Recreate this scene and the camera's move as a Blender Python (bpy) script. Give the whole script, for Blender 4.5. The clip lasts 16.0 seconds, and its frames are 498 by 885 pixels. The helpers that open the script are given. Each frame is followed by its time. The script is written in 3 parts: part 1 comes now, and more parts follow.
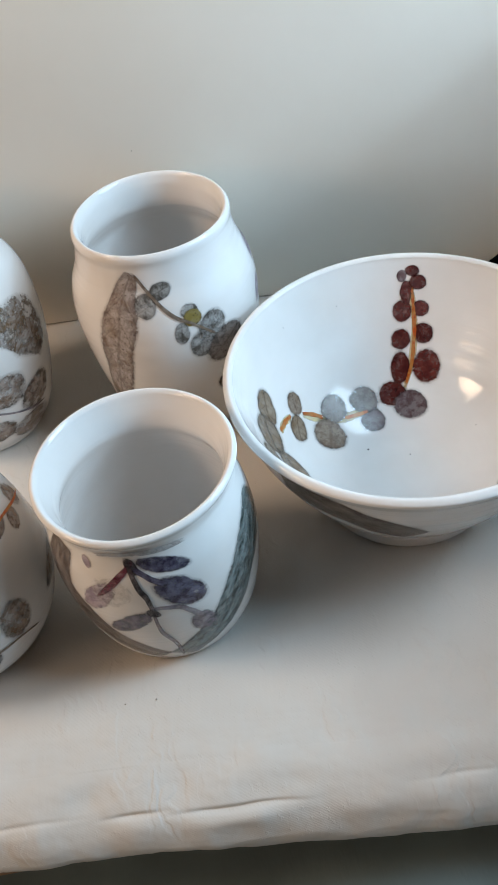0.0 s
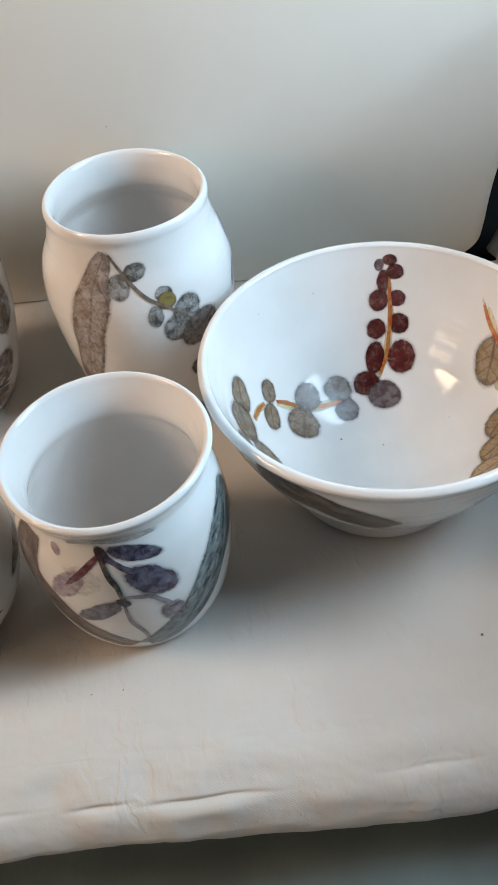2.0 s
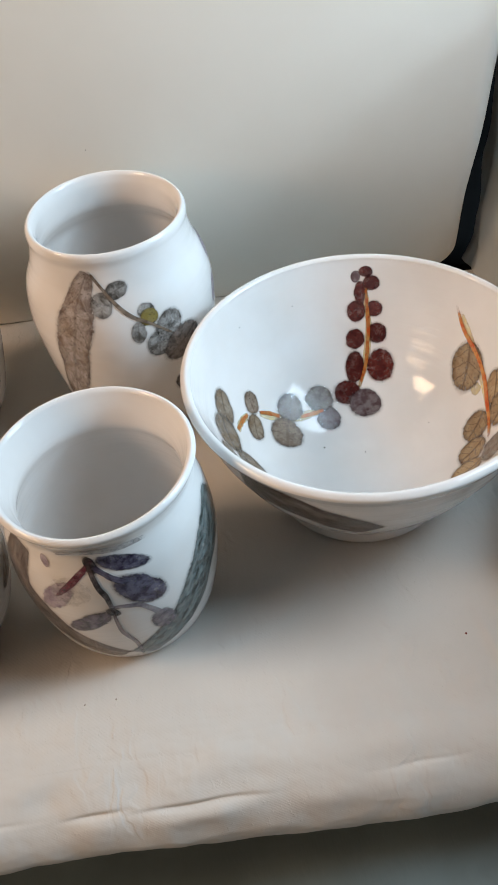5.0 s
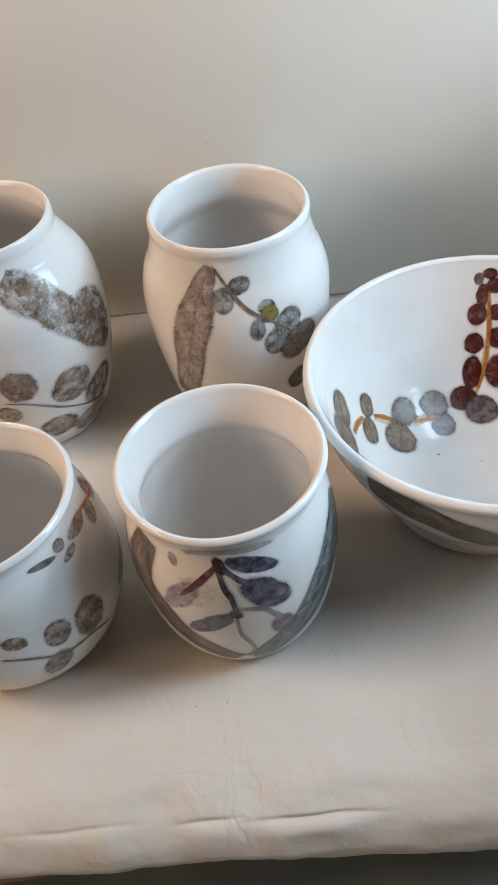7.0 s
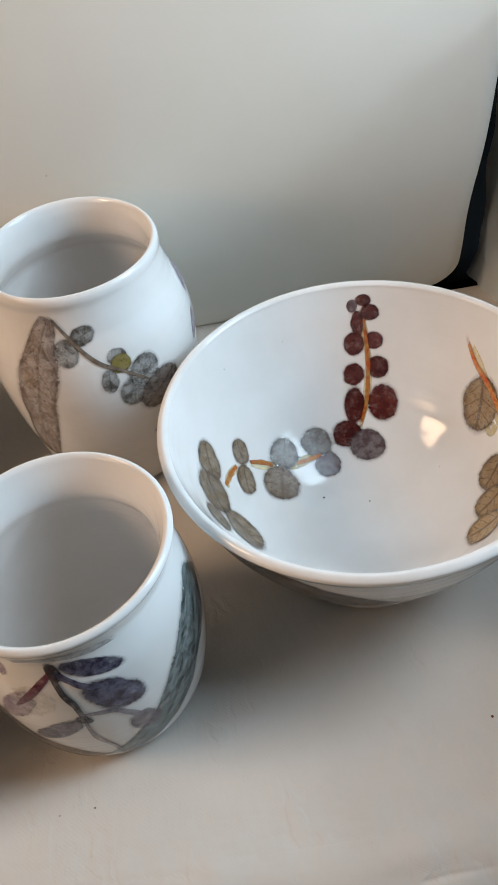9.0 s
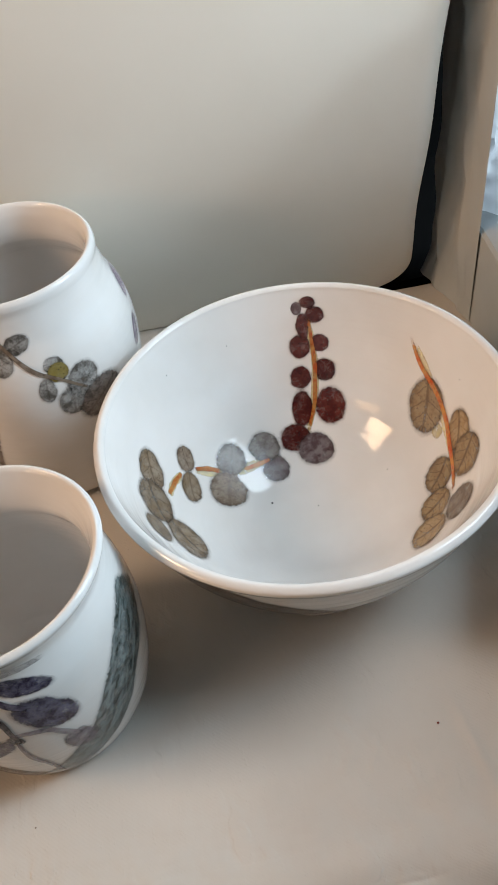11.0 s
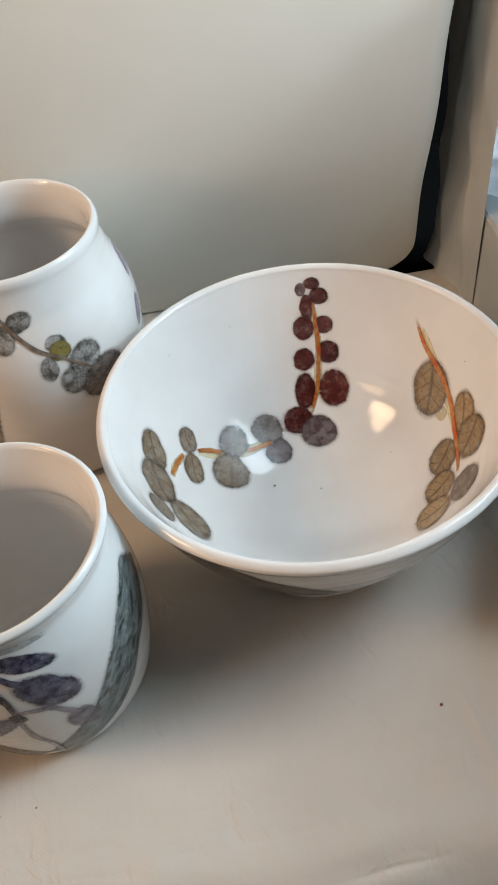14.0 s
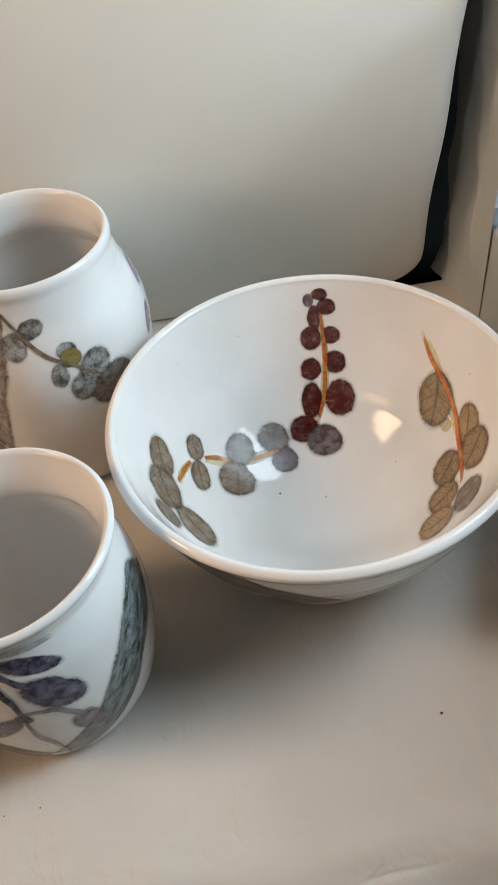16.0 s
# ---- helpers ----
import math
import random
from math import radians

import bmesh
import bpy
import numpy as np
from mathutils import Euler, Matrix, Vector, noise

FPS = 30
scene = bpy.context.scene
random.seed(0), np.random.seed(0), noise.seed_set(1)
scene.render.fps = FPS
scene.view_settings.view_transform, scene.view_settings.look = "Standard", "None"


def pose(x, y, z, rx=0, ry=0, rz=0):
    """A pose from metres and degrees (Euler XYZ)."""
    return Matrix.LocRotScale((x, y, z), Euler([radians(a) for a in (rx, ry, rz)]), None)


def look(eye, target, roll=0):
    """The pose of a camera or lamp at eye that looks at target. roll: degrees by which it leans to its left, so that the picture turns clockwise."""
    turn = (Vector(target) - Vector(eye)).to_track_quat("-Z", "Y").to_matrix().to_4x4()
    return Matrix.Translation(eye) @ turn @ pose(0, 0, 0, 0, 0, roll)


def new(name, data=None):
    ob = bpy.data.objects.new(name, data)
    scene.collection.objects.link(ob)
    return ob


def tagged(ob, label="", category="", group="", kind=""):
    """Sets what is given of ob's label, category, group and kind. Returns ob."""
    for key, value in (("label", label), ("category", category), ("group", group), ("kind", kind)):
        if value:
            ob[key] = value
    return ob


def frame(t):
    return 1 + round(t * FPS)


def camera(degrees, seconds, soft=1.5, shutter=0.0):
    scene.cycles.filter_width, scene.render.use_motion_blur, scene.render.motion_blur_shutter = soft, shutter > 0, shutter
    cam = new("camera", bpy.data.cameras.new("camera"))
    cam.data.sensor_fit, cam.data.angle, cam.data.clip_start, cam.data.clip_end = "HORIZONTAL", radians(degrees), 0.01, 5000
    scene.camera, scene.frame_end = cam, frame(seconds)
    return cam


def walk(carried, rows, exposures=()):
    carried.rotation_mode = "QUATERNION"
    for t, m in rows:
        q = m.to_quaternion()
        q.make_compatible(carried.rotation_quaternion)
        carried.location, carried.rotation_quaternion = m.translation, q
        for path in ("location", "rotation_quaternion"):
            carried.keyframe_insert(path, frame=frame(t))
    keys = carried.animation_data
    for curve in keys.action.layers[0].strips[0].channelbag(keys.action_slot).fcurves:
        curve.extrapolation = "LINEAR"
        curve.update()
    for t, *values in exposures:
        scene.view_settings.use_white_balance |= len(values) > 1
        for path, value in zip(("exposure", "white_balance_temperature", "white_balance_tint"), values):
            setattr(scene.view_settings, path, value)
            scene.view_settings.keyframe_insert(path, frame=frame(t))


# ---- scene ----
cam = camera(35.52, 16.0)
PATH = [
    (0, (0.0013, 0.0026, 0.3820), (-0.0001, 0.2784, 0.0922), -10.24),
    (0.5, (0.0035, -0.0054, 0.3733), (0.0148, 0.2654, 0.0791), -8.42),
    (1, (-0.0002, -0.0083, 0.3856), (0.0177, 0.2578, 0.0875), -6.63),
    (1.5, (-0.0139, 0.0014, 0.3752), (0.0023, 0.2689, 0.0782), -6.38),
    (2, (-0.0051, 0.0085, 0.3772), (0.0118, 0.2771, 0.0812), -6.19),
    (2.5, (0.0066, 0.0087, 0.3885), (0.0286, 0.2773, 0.0929), -6.09),
    (3, (0.0100, -0.0016, 0.3991), (0.0374, 0.2684, 0.1053), -5.74),
    (3.2, (0.0029, -0.0022, 0.4010), (0.0324, 0.2695, 0.1089), -5.62),
    (5.3, (-0.0040, -0.0007, 0.3807), (0.0158, 0.2740, 0.0907), -7.64),
    (5.5, (-0.0169, 0.0089, 0.3812), (0.0003, 0.2849, 0.0922), -7.94),
    (6, (-0.0271, 0.0065, 0.3836), (-0.0186, 0.2835, 0.0952), -8.29),
    (6.5, (-0.0329, 0.0114, 0.3807), (-0.0317, 0.2892, 0.0929), -8.37),
    (7, (-0.0389, 0.0121, 0.3784), (-0.0419, 0.2891, 0.0898), -8.56),
    (7.5, (-0.0296, 0.0088, 0.3775), (-0.0307, 0.2850, 0.0881), -9.12),
    (8, (-0.0130, 0.0207, 0.3681), (-0.0077, 0.2959, 0.0778), -9.68),
    (8.5, (0.0094, 0.0461, 0.3659), (0.0225, 0.3206, 0.0753), -10.00),
    (9, (0.0144, 0.0545, 0.3649), (0.0356, 0.3280, 0.0738), -9.32),
    (9.5, (0.0253, 0.0646, 0.3647), (0.0495, 0.3376, 0.0734), -9.10),
    (10, (0.0376, 0.0649, 0.3616), (0.0619, 0.3381, 0.0704), -9.80),
    (10.2, (0.0377, 0.0655, 0.3616), (0.0616, 0.3380, 0.0698), -9.95),
    (12.3, (0.0311, 0.0432, 0.3599), (0.0688, 0.3116, 0.0657), -8.03),
    (12.5, (0.0288, 0.0520, 0.3571), (0.0640, 0.3205, 0.0627), -8.19),
    (13, (0.0285, 0.0623, 0.3542), (0.0603, 0.3303, 0.0589), -8.47),
    (13.5, (0.0342, 0.0593, 0.3511), (0.0638, 0.3260, 0.0544), -9.22),
    (14, (0.0317, 0.0567, 0.3554), (0.0620, 0.3242, 0.0595), -8.65),
    (14.5, (0.0300, 0.0571, 0.3609), (0.0616, 0.3256, 0.0661), -7.79),
    (15, (0.0340, 0.0564, 0.3622), (0.0644, 0.3267, 0.0689), -7.93),
    (15.5, (0.0399, 0.0502, 0.3605), (0.0689, 0.3208, 0.0673), -8.20),
    (16, (0.0324, 0.0540, 0.3604), (0.0594, 0.3242, 0.0667), -8.38),
]
EXPOSURES = [(0, -0.05, 6700, 10), (1, 0.0, 6700, 10), (3, 0.0, 6950, 12), (5.5, -0.06, 7230, 14), (7, -0.08, 7180, 14), (10, -0.21, 7420, 14), (12.5, -0.20, 8350, 21), (13, -0.20, 7950, 15), (14.5, -0.20, 7850, 15), (16, -0.20, 7850, 15)]
walk(cam, [(t, look(eye, target, roll)) for t, eye, target, roll in PATH], EXPOSURES)

# ---- world and light ----
world = bpy.data.worlds.new("world")
scene.world = world
world.use_nodes = True
world.node_tree.nodes["Background"].inputs[0].default_value = (0.62, 0.72, 0.85, 1)
world.node_tree.nodes["Background"].inputs[1].default_value = 0.25


def area_lamp(name, eye, target, width, height, watts, colour):
    data = bpy.data.lights.new(name, "AREA")
    data.shape, data.size, data.size_y = "RECTANGLE", width, height
    data.energy, data.color = watts, colour
    ob = new(name, data)
    ob.matrix_world = look(eye, target)
    return ob


# daylight in the window beside the table, and in the far window of the room
area_lamp("window_daylight", (0.66, 0.205, 0.63), (0.0, 0.27, 0.10), 0.34, 0.58, 9.6, (0.53, 0.775, 1.0))
# small added lamp that makes the bright glint inside the bowl
area_lamp("glint_lamp", (0.64, 0.21, 0.525), (0.0, 0.36, 0.05), 0.045, 0.055, 1.5, (0.52, 0.77, 1.0))
area_lamp("room_window_upper_pane", (-1.26, 0.24, 1.23), (0.05, 0.36, 0.08), 0.52, 0.42, 14.2, (1.0, 0.735, 0.525))
# warm fill added from the front left to brighten board and shadows
area_lamp("warm_front_fill", (-1.20, -0.25, 0.66), (0.05, 0.40, 0.08), 0.46, 0.36, 3.9, (1.0, 0.71, 0.50))


# ---- materials ----
def material(name):
    m = bpy.data.materials.new(name)
    m.use_nodes = True
    return m, m.node_tree.nodes, m.node_tree.links, m.node_tree.nodes["Principled BSDF"]


def noise_node(nodes, links, scale, detail=4.0, rough=0.55, stretch=None):
    tc = nodes.new("ShaderNodeTexCoord")
    n = nodes.new("ShaderNodeTexNoise")
    n.inputs["Scale"].default_value, n.inputs["Detail"].default_value, n.inputs["Roughness"].default_value = scale, detail, rough
    if stretch:
        mp = nodes.new("ShaderNodeMapping")
        mp.inputs["Scale"].default_value = stretch
        links.new(tc.outputs["Object"], mp.inputs["Vector"])
        links.new(mp.outputs["Vector"], n.inputs["Vector"])
    else:
        links.new(tc.outputs["Object"], n.inputs["Vector"])
    return n.outputs["Fac"]


def ramp(nodes, links, fac, stops):
    r = nodes.new("ShaderNodeValToRGB")
    while len(r.color_ramp.elements) < len(stops):
        r.color_ramp.elements.new(0.5)
    for e, (p, c) in zip(r.color_ramp.elements, stops):
        e.position, e.color = p, (*c, 1)
    links.new(fac, r.inputs["Fac"])
    return r.outputs["Color"]


def maths(nodes, links, op, a, b=None, c=None, clamp=False):
    n = nodes.new("ShaderNodeMath")
    n.operation, n.use_clamp = op, clamp
    for i, v in enumerate((a, b, c)):
        if v is None:
            continue
        if isinstance(v, (int, float)):
            n.inputs[i].default_value = v
        else:
            links.new(v, n.inputs[i])
    return n.outputs[0]


def bump(nodes, links, height, strength, distance, before=None):
    b = nodes.new("ShaderNodeBump")
    b.inputs["Strength"].default_value, b.inputs["Distance"].default_value = strength, distance
    links.new(height, b.inputs["Height"])
    if before is not None:
        links.new(before, b.inputs["Normal"])
    return b.outputs["Normal"]


def glaze_material():
    m, nodes, links, bsdf = material("white_glaze")
    big = noise_node(nodes, links, 22, 3)
    fine = noise_node(nodes, links, 900, 2)
    links.new(ramp(nodes, links, big, [(0.3, (0.73, 0.715, 0.695)), (0.7, (0.79, 0.78, 0.77))]), bsdf.inputs["Base Color"])
    bsdf.inputs["Roughness"].default_value = 0.065
    bsdf.inputs["Specular IOR Level"].default_value = 0.42
    rings = noise_node(nodes, links, 60, 2, 0.5, (0.25, 0.25, 3.0))
    n1 = bump(nodes, links, rings, 0.26, 0.0012)
    n1 = bump(nodes, links, noise_node(nodes, links, 48, 2, 0.5), 0.16, 0.0014, n1)
    links.new(bump(nodes, links, fine, 0.05, 0.0003, n1), bsdf.inputs["Normal"])
    return m


def cloth_material(name, light, dark, weave=True, rough=0.85, relief=0.4):
    m, nodes, links, bsdf = material(name)
    stain = noise_node(nodes, links, 9, 5)
    links.new(ramp(nodes, links, stain, [(0.3, dark), (0.68, light)]), bsdf.inputs["Base Color"])
    bsdf.inputs["Roughness"].default_value = rough
    bsdf.inputs["Sheen Weight"].default_value = 0.15
    slub = noise_node(nodes, links, 70, 4, 0.6, (1.0, 0.35, 1.0))
    normal = bump(nodes, links, slub, relief, 0.0012)
    if weave:
        tc = nodes.new("ShaderNodeTexCoord")
        w = nodes.new("ShaderNodeTexWave")
        w.bands_direction = "DIAGONAL"
        w.inputs["Scale"].default_value, w.inputs["Distortion"].default_value = 300, 2.5
        w.inputs["Detail"].default_value, w.inputs["Detail Scale"].default_value = 2, 3
        links.new(tc.outputs["Object"], w.inputs["Vector"])
        patch = ramp(nodes, links, noise_node(nodes, links, 14, 2), [(0.35, (0.15, 0.15, 0.15)), (0.65, (1, 1, 1))])
        normal = bump(nodes, links, maths(nodes, links, "MULTIPLY", w.outputs["Fac"], patch), 0.12, 0.0003, normal)
        tuft = ramp(nodes, links, noise_node(nodes, links, 330, 3, 0.6, (1.0, 0.5, 1.0)), [(0.60, (0, 0, 0)), (0.72, (1, 1, 1))])
        normal = bump(nodes, links, maths(nodes, links, "MULTIPLY", tuft, patch), 0.32, 0.0005, normal)
        # damask leaves woven into the cloth: cells drawn out one way, with a raised outline
        tc2, stretch, warp = nodes.new("ShaderNodeTexCoord"), nodes.new("ShaderNodeMapping"), nodes.new("ShaderNodeTexVoronoi")
        stretch.inputs["Scale"].default_value = (95, 34, 4)
        stretch.inputs["Rotation"].default_value = (0, 0, 0.16)
        shift = nodes.new("ShaderNodeMix")
        shift.data_type, shift.blend_type = "RGBA", "LINEAR_LIGHT"
        shift.inputs["Factor"].default_value = 0.010
        wob = nodes.new("ShaderNodeTexNoise")
        wob.inputs["Scale"].default_value = 60
        links.new(tc2.outputs["Object"], wob.inputs["Vector"])
        links.new(tc2.outputs["Object"], shift.inputs["A"])
        links.new(wob.outputs["Color"], shift.inputs["B"])
        links.new(shift.outputs["Result"], stretch.inputs["Vector"])
        warp.feature = "DISTANCE_TO_EDGE"
        warp.inputs["Scale"].default_value = 1.0
        links.new(stretch.outputs["Vector"], warp.inputs["Vector"])
        cell = nodes.new("ShaderNodeMapRange")
        cell.interpolation_type = "SMOOTHSTEP"
        cell.inputs["From Min"].default_value, cell.inputs["From Max"].default_value = 0.05, 0.20
        links.new(warp.outputs["Distance"], cell.inputs["Value"])
        where = ramp(nodes, links, noise_node(nodes, links, 17, 1), [(0.50, (0, 0, 0)), (0.62, (1, 1, 1))])
        normal = bump(nodes, links, maths(nodes, links, "MULTIPLY", cell.outputs[0], where), 0.42, 0.0007, normal)
    links.new(normal, bsdf.inputs["Normal"])
    return m


def plain_material(name, colour, rough, grain=0.12, scale=30):
    m, nodes, links, bsdf = material(name)
    lo = tuple(c * (1 - grain) for c in colour)
    hi = tuple(min(1, c * (1 + grain)) for c in colour)
    links.new(ramp(nodes, links, noise_node(nodes, links, scale, 5), [(0.3, lo), (0.7, hi)]), bsdf.inputs["Base Color"])
    bsdf.inputs["Roughness"].default_value = rough
    return m


def paint_material(name, main, second, cover=0.92, streak=None, vein=0.0, edge=0.5, ragged=0.38, rust=0.0, worn=0.9):
    """Underglaze colour seen through the gloss: mottled, darker along its outline, ragged and thin at the rim."""
    m, nodes, links, bsdf = material(name)
    uvn = nodes.new("ShaderNodeUVMap")
    uvn.uv_map = "UVMap"
    sep = nodes.new("ShaderNodeSeparateXYZ")
    links.new(uvn.outputs[0], sep.inputs[0])
    u, v = sep.outputs[0], sep.outputs[1]
    across = maths(nodes, links, "SUBTRACT", 1.0, maths(nodes, links, "ABSOLUTE", maths(nodes, links, "MULTIPLY_ADD", v, 2.0, -1.0)))
    deep = nodes.new("ShaderNodeUVMap")
    deep.uv_map = "Depth"
    deep_sep = nodes.new("ShaderNodeSeparateXYZ")
    links.new(deep.outputs[0], deep_sep.inputs[0])
    inner = deep_sep.outputs[0]
    ragged_n = noise_node(nodes, links, 480, 6, 0.72)
    if streak:
        stroke = nodes.new("ShaderNodeMapping")
        stroke.inputs["Scale"].default_value = streak
        links.new(uvn.outputs[0], stroke.inputs["Vector"])
        drift = nodes.new("ShaderNodeObjectInfo")
        links.new(drift.outputs["Random"], stroke.inputs["Location"])
        brush = nodes.new("ShaderNodeTexNoise")
        brush.inputs["Scale"].default_value, brush.inputs["Detail"].default_value, brush.inputs["Roughness"].default_value = 1.0, 6, 0.7
        brush.inputs["Distortion"].default_value = 0.6
        links.new(stroke.outputs["Vector"], brush.inputs["Vector"])
        mottle = maths(nodes, links, "ADD", maths(nodes, links, "MULTIPLY", brush.outputs["Fac"], 0.7), maths(nodes, links, "MULTIPLY", noise_node(nodes, links, 240, 6, 0.75), 0.3))
    else:
        mottle = noise_node(nodes, links, 190, 6, 0.7)
    fine = noise_node(nodes, links, 1500, 3, 0.7)
    shape = maths(nodes, links, "ADD", inner, maths(nodes, links, "MULTIPLY", maths(nodes, links, "SUBTRACT", ragged_n, 0.5), 0.7 * ragged))
    mask = nodes.new("ShaderNodeMapRange")
    mask.interpolation_type = "SMOOTHSTEP"
    mask.inputs["From Min"].default_value, mask.inputs["From Max"].default_value = 0.10, 0.23
    links.new(shape, mask.inputs["Value"])
    rim = nodes.new("ShaderNodeMapRange")
    rim.inputs["From Min"].default_value, rim.inputs["From Max"].default_value = 0.42, 0.18
    links.new(shape, rim.inputs["Value"])
    colour = ramp(nodes, links, mottle, [(0.41, main), (0.58, second)])
    pool = nodes.new("ShaderNodeMapRange")
    pool.inputs["From Min"].default_value, pool.inputs["From Max"].default_value = 0.46, 0.66
    links.new(noise_node(nodes, links, 85, 4, 0.65), pool.inputs["Value"])
    if rust:
        tint = nodes.new("ShaderNodeMix")
        tint.data_type = "RGBA"
        links.new(maths(nodes, links, "MULTIPLY", pool.outputs[0], rust), tint.inputs["Factor"])
        links.new(colour, tint.inputs["A"])
        tint.inputs["B"].default_value = (0.17, 0.095, 0.035, 1)
        colour = tint.outputs["Result"]

    def toned(colour, fac, tone, amount):
        mix = nodes.new("ShaderNodeMix")
        mix.data_type, mix.blend_type = "RGBA", "MULTIPLY"
        links.new(maths(nodes, links, "MULTIPLY", fac, amount, clamp=True), mix.inputs["Factor"])
        links.new(colour, mix.inputs["A"])
        mix.inputs["B"].default_value = (*tone, 1)
        return mix.outputs["Result"]

    broken = nodes.new("ShaderNodeMapRange")
    broken.inputs["From Min"].default_value, broken.inputs["From Max"].default_value, broken.inputs["To Min"].default_value = 0.38, 0.56, 0.25
    links.new(noise_node(nodes, links, 330, 3, 0.6), broken.inputs["Value"])
    colour = toned(colour, maths(nodes, links, "MULTIPLY", rim.outputs[0], broken.outputs[0]), (0.34, 0.30, 0.28), edge)
    fleck = nodes.new("ShaderNodeMapRange")
    fleck.inputs["From Min"].default_value, fleck.inputs["From Max"].default_value = 0.60, 0.70
    links.new(noise_node(nodes, links, 750, 2, 0.6), fleck.inputs["Value"])
    colour = toned(colour, fleck.outputs[0], (0.22, 0.18, 0.16), 0.8)
    if vein:
        midrib = nodes.new("ShaderNodeMapRange")
        midrib.inputs["From Min"].default_value, midrib.inputs["From Max"].default_value = 0.90, 0.97
        links.new(across, midrib.inputs["Value"])
        slant = maths(nodes, links, "ADD", maths(nodes, links, "MULTIPLY", u, 5.0), maths(nodes, links, "MULTIPLY", across, 1.1))
        slant = maths(nodes, links, "ADD", slant, maths(nodes, links, "MULTIPLY", mottle, 0.8))
        side = maths(nodes, links, "ABSOLUTE", maths(nodes, links, "SUBTRACT", maths(nodes, links, "FRACT", slant), 0.5))
        side_v = nodes.new("ShaderNodeMapRange")
        side_v.inputs["From Min"].default_value, side_v.inputs["From Max"].default_value = 0.06, 0.02
        links.new(side, side_v.inputs["Value"])
        both = maths(nodes, links, "MAXIMUM", midrib.outputs[0], side_v.outputs[0])
        colour = toned(colour, both, (0.35, 0.30, 0.26), vein)
    info = nodes.new("ShaderNodeObjectInfo")
    hue = nodes.new("ShaderNodeHueSaturation")
    links.new(maths(nodes, links, "MULTIPLY_ADD", info.outputs["Random"], 0.4, 0.8), hue.inputs["Value"])
    links.new(colour, hue.inputs["Color"])
    links.new(hue.outputs[0], bsdf.inputs["Base Color"])
    bsdf.inputs["Roughness"].default_value = 0.07
    bsdf.inputs["Specular IOR Level"].default_value = 0.45
    links.new(bump(nodes, links, maths(nodes, links, "MULTIPLY_ADD", fine, 0.25, mottle), 0.45, 0.0007), bsdf.inputs["Normal"])
    thin = maths(nodes, links, "MULTIPLY_ADD", maths(nodes, links, "SUBTRACT", mottle, 0.5), -1.1, cover)
    thin = maths(nodes, links, "ADD", thin, maths(nodes, links, "MULTIPLY", maths(nodes, links, "SUBTRACT", fine, 0.5), 0.4), clamp=True)
    breaks = nodes.new("ShaderNodeMapRange")
    breaks.inputs["From Min"].default_value, breaks.inputs["From Max"].default_value = 0.36, 0.50
    breaks.inputs["To Min"].default_value = worn
    links.new(noise_node(nodes, links, 140, 5, 0.7), breaks.inputs["Value"])
    thin = maths(nodes, links, "MULTIPLY", thin, breaks.outputs[0])
    bleed = nodes.new("ShaderNodeMapRange")
    bleed.interpolation_type = "SMOOTHSTEP"
    bleed.inputs["From Min"].default_value, bleed.inputs["From Max"].default_value, bleed.inputs["To Max"].default_value = 0.0, 0.20, 0.34
    links.new(maths(nodes, links, "MULTIPLY_ADD", maths(nodes, links, "SUBTRACT", ragged_n, 0.5), 0.25, inner), bleed.inputs["Value"])
    wash = maths(nodes, links, "MULTIPLY", bleed.outputs[0], cover)
    alpha = maths(nodes, links, "MAXIMUM", maths(nodes, links, "MULTIPLY", mask.outputs[0], thin, clamp=True), wash)
    links.new(alpha, bsdf.inputs["Alpha"])
    return m


GLAZE = glaze_material()
BERRY = paint_material("dark_red_underglaze", (0.060, 0.012, 0.012), (0.130, 0.032, 0.026), 0.97)
PLUM = paint_material("plum_underglaze", (0.105, 0.065, 0.070), (0.24, 0.20, 0.21), 0.9)
GREY = paint_material("grey_underglaze", (0.13, 0.105, 0.095), (0.29, 0.26, 0.24), 0.85, vein=0.3, edge=0.85)
BROWN = paint_material("brown_underglaze", (0.16, 0.115, 0.085), (0.30, 0.235, 0.18), 0.9, vein=0.4, edge=0.8)
OLIVE = paint_material("olive_underglaze", (0.145, 0.105, 0.070), (0.27, 0.21, 0.155), 0.93, vein=0.6, edge=0.85, rust=0.4)
TAN = paint_material("tan_underglaze", (0.31, 0.195, 0.095), (0.45, 0.315, 0.17), 0.9, vein=0.75, edge=1.0)
GOLD = paint_material("gold_underglaze", (0.26, 0.20, 0.05), (0.34, 0.27, 0.09), 0.9)
ORANGE = paint_material("orange_underglaze", (0.46, 0.075, 0.012), (0.62, 0.28, 0.07), 0.86, edge=0.3, ragged=1.1)
HALO = paint_material("pale_yellow_wash", (0.72, 0.60, 0.30), (0.78, 0.68, 0.42), 0.55, edge=0.0, ragged=0.9)
UMBER = paint_material("umber_brush", (0.075, 0.058, 0.048), (0.19, 0.155, 0.13), 0.85, (7, 6, 1))
UMBERGREY = paint_material("umber_grey_brush", (0.12, 0.095, 0.085), (0.34, 0.30, 0.285), 0.85, (8, 6, 1))
TEAL = paint_material("teal_brush", (0.020, 0.040, 0.036), (0.29, 0.35, 0.35), 0.86, (11, 7, 1), edge=0.35, ragged=0.55, worn=0.75)
SLATE = paint_material("slate_wash", (0.19, 0.18, 0.19), (0.42, 0.41, 0.42), 0.55, edge=0.1, ragged=1.0)
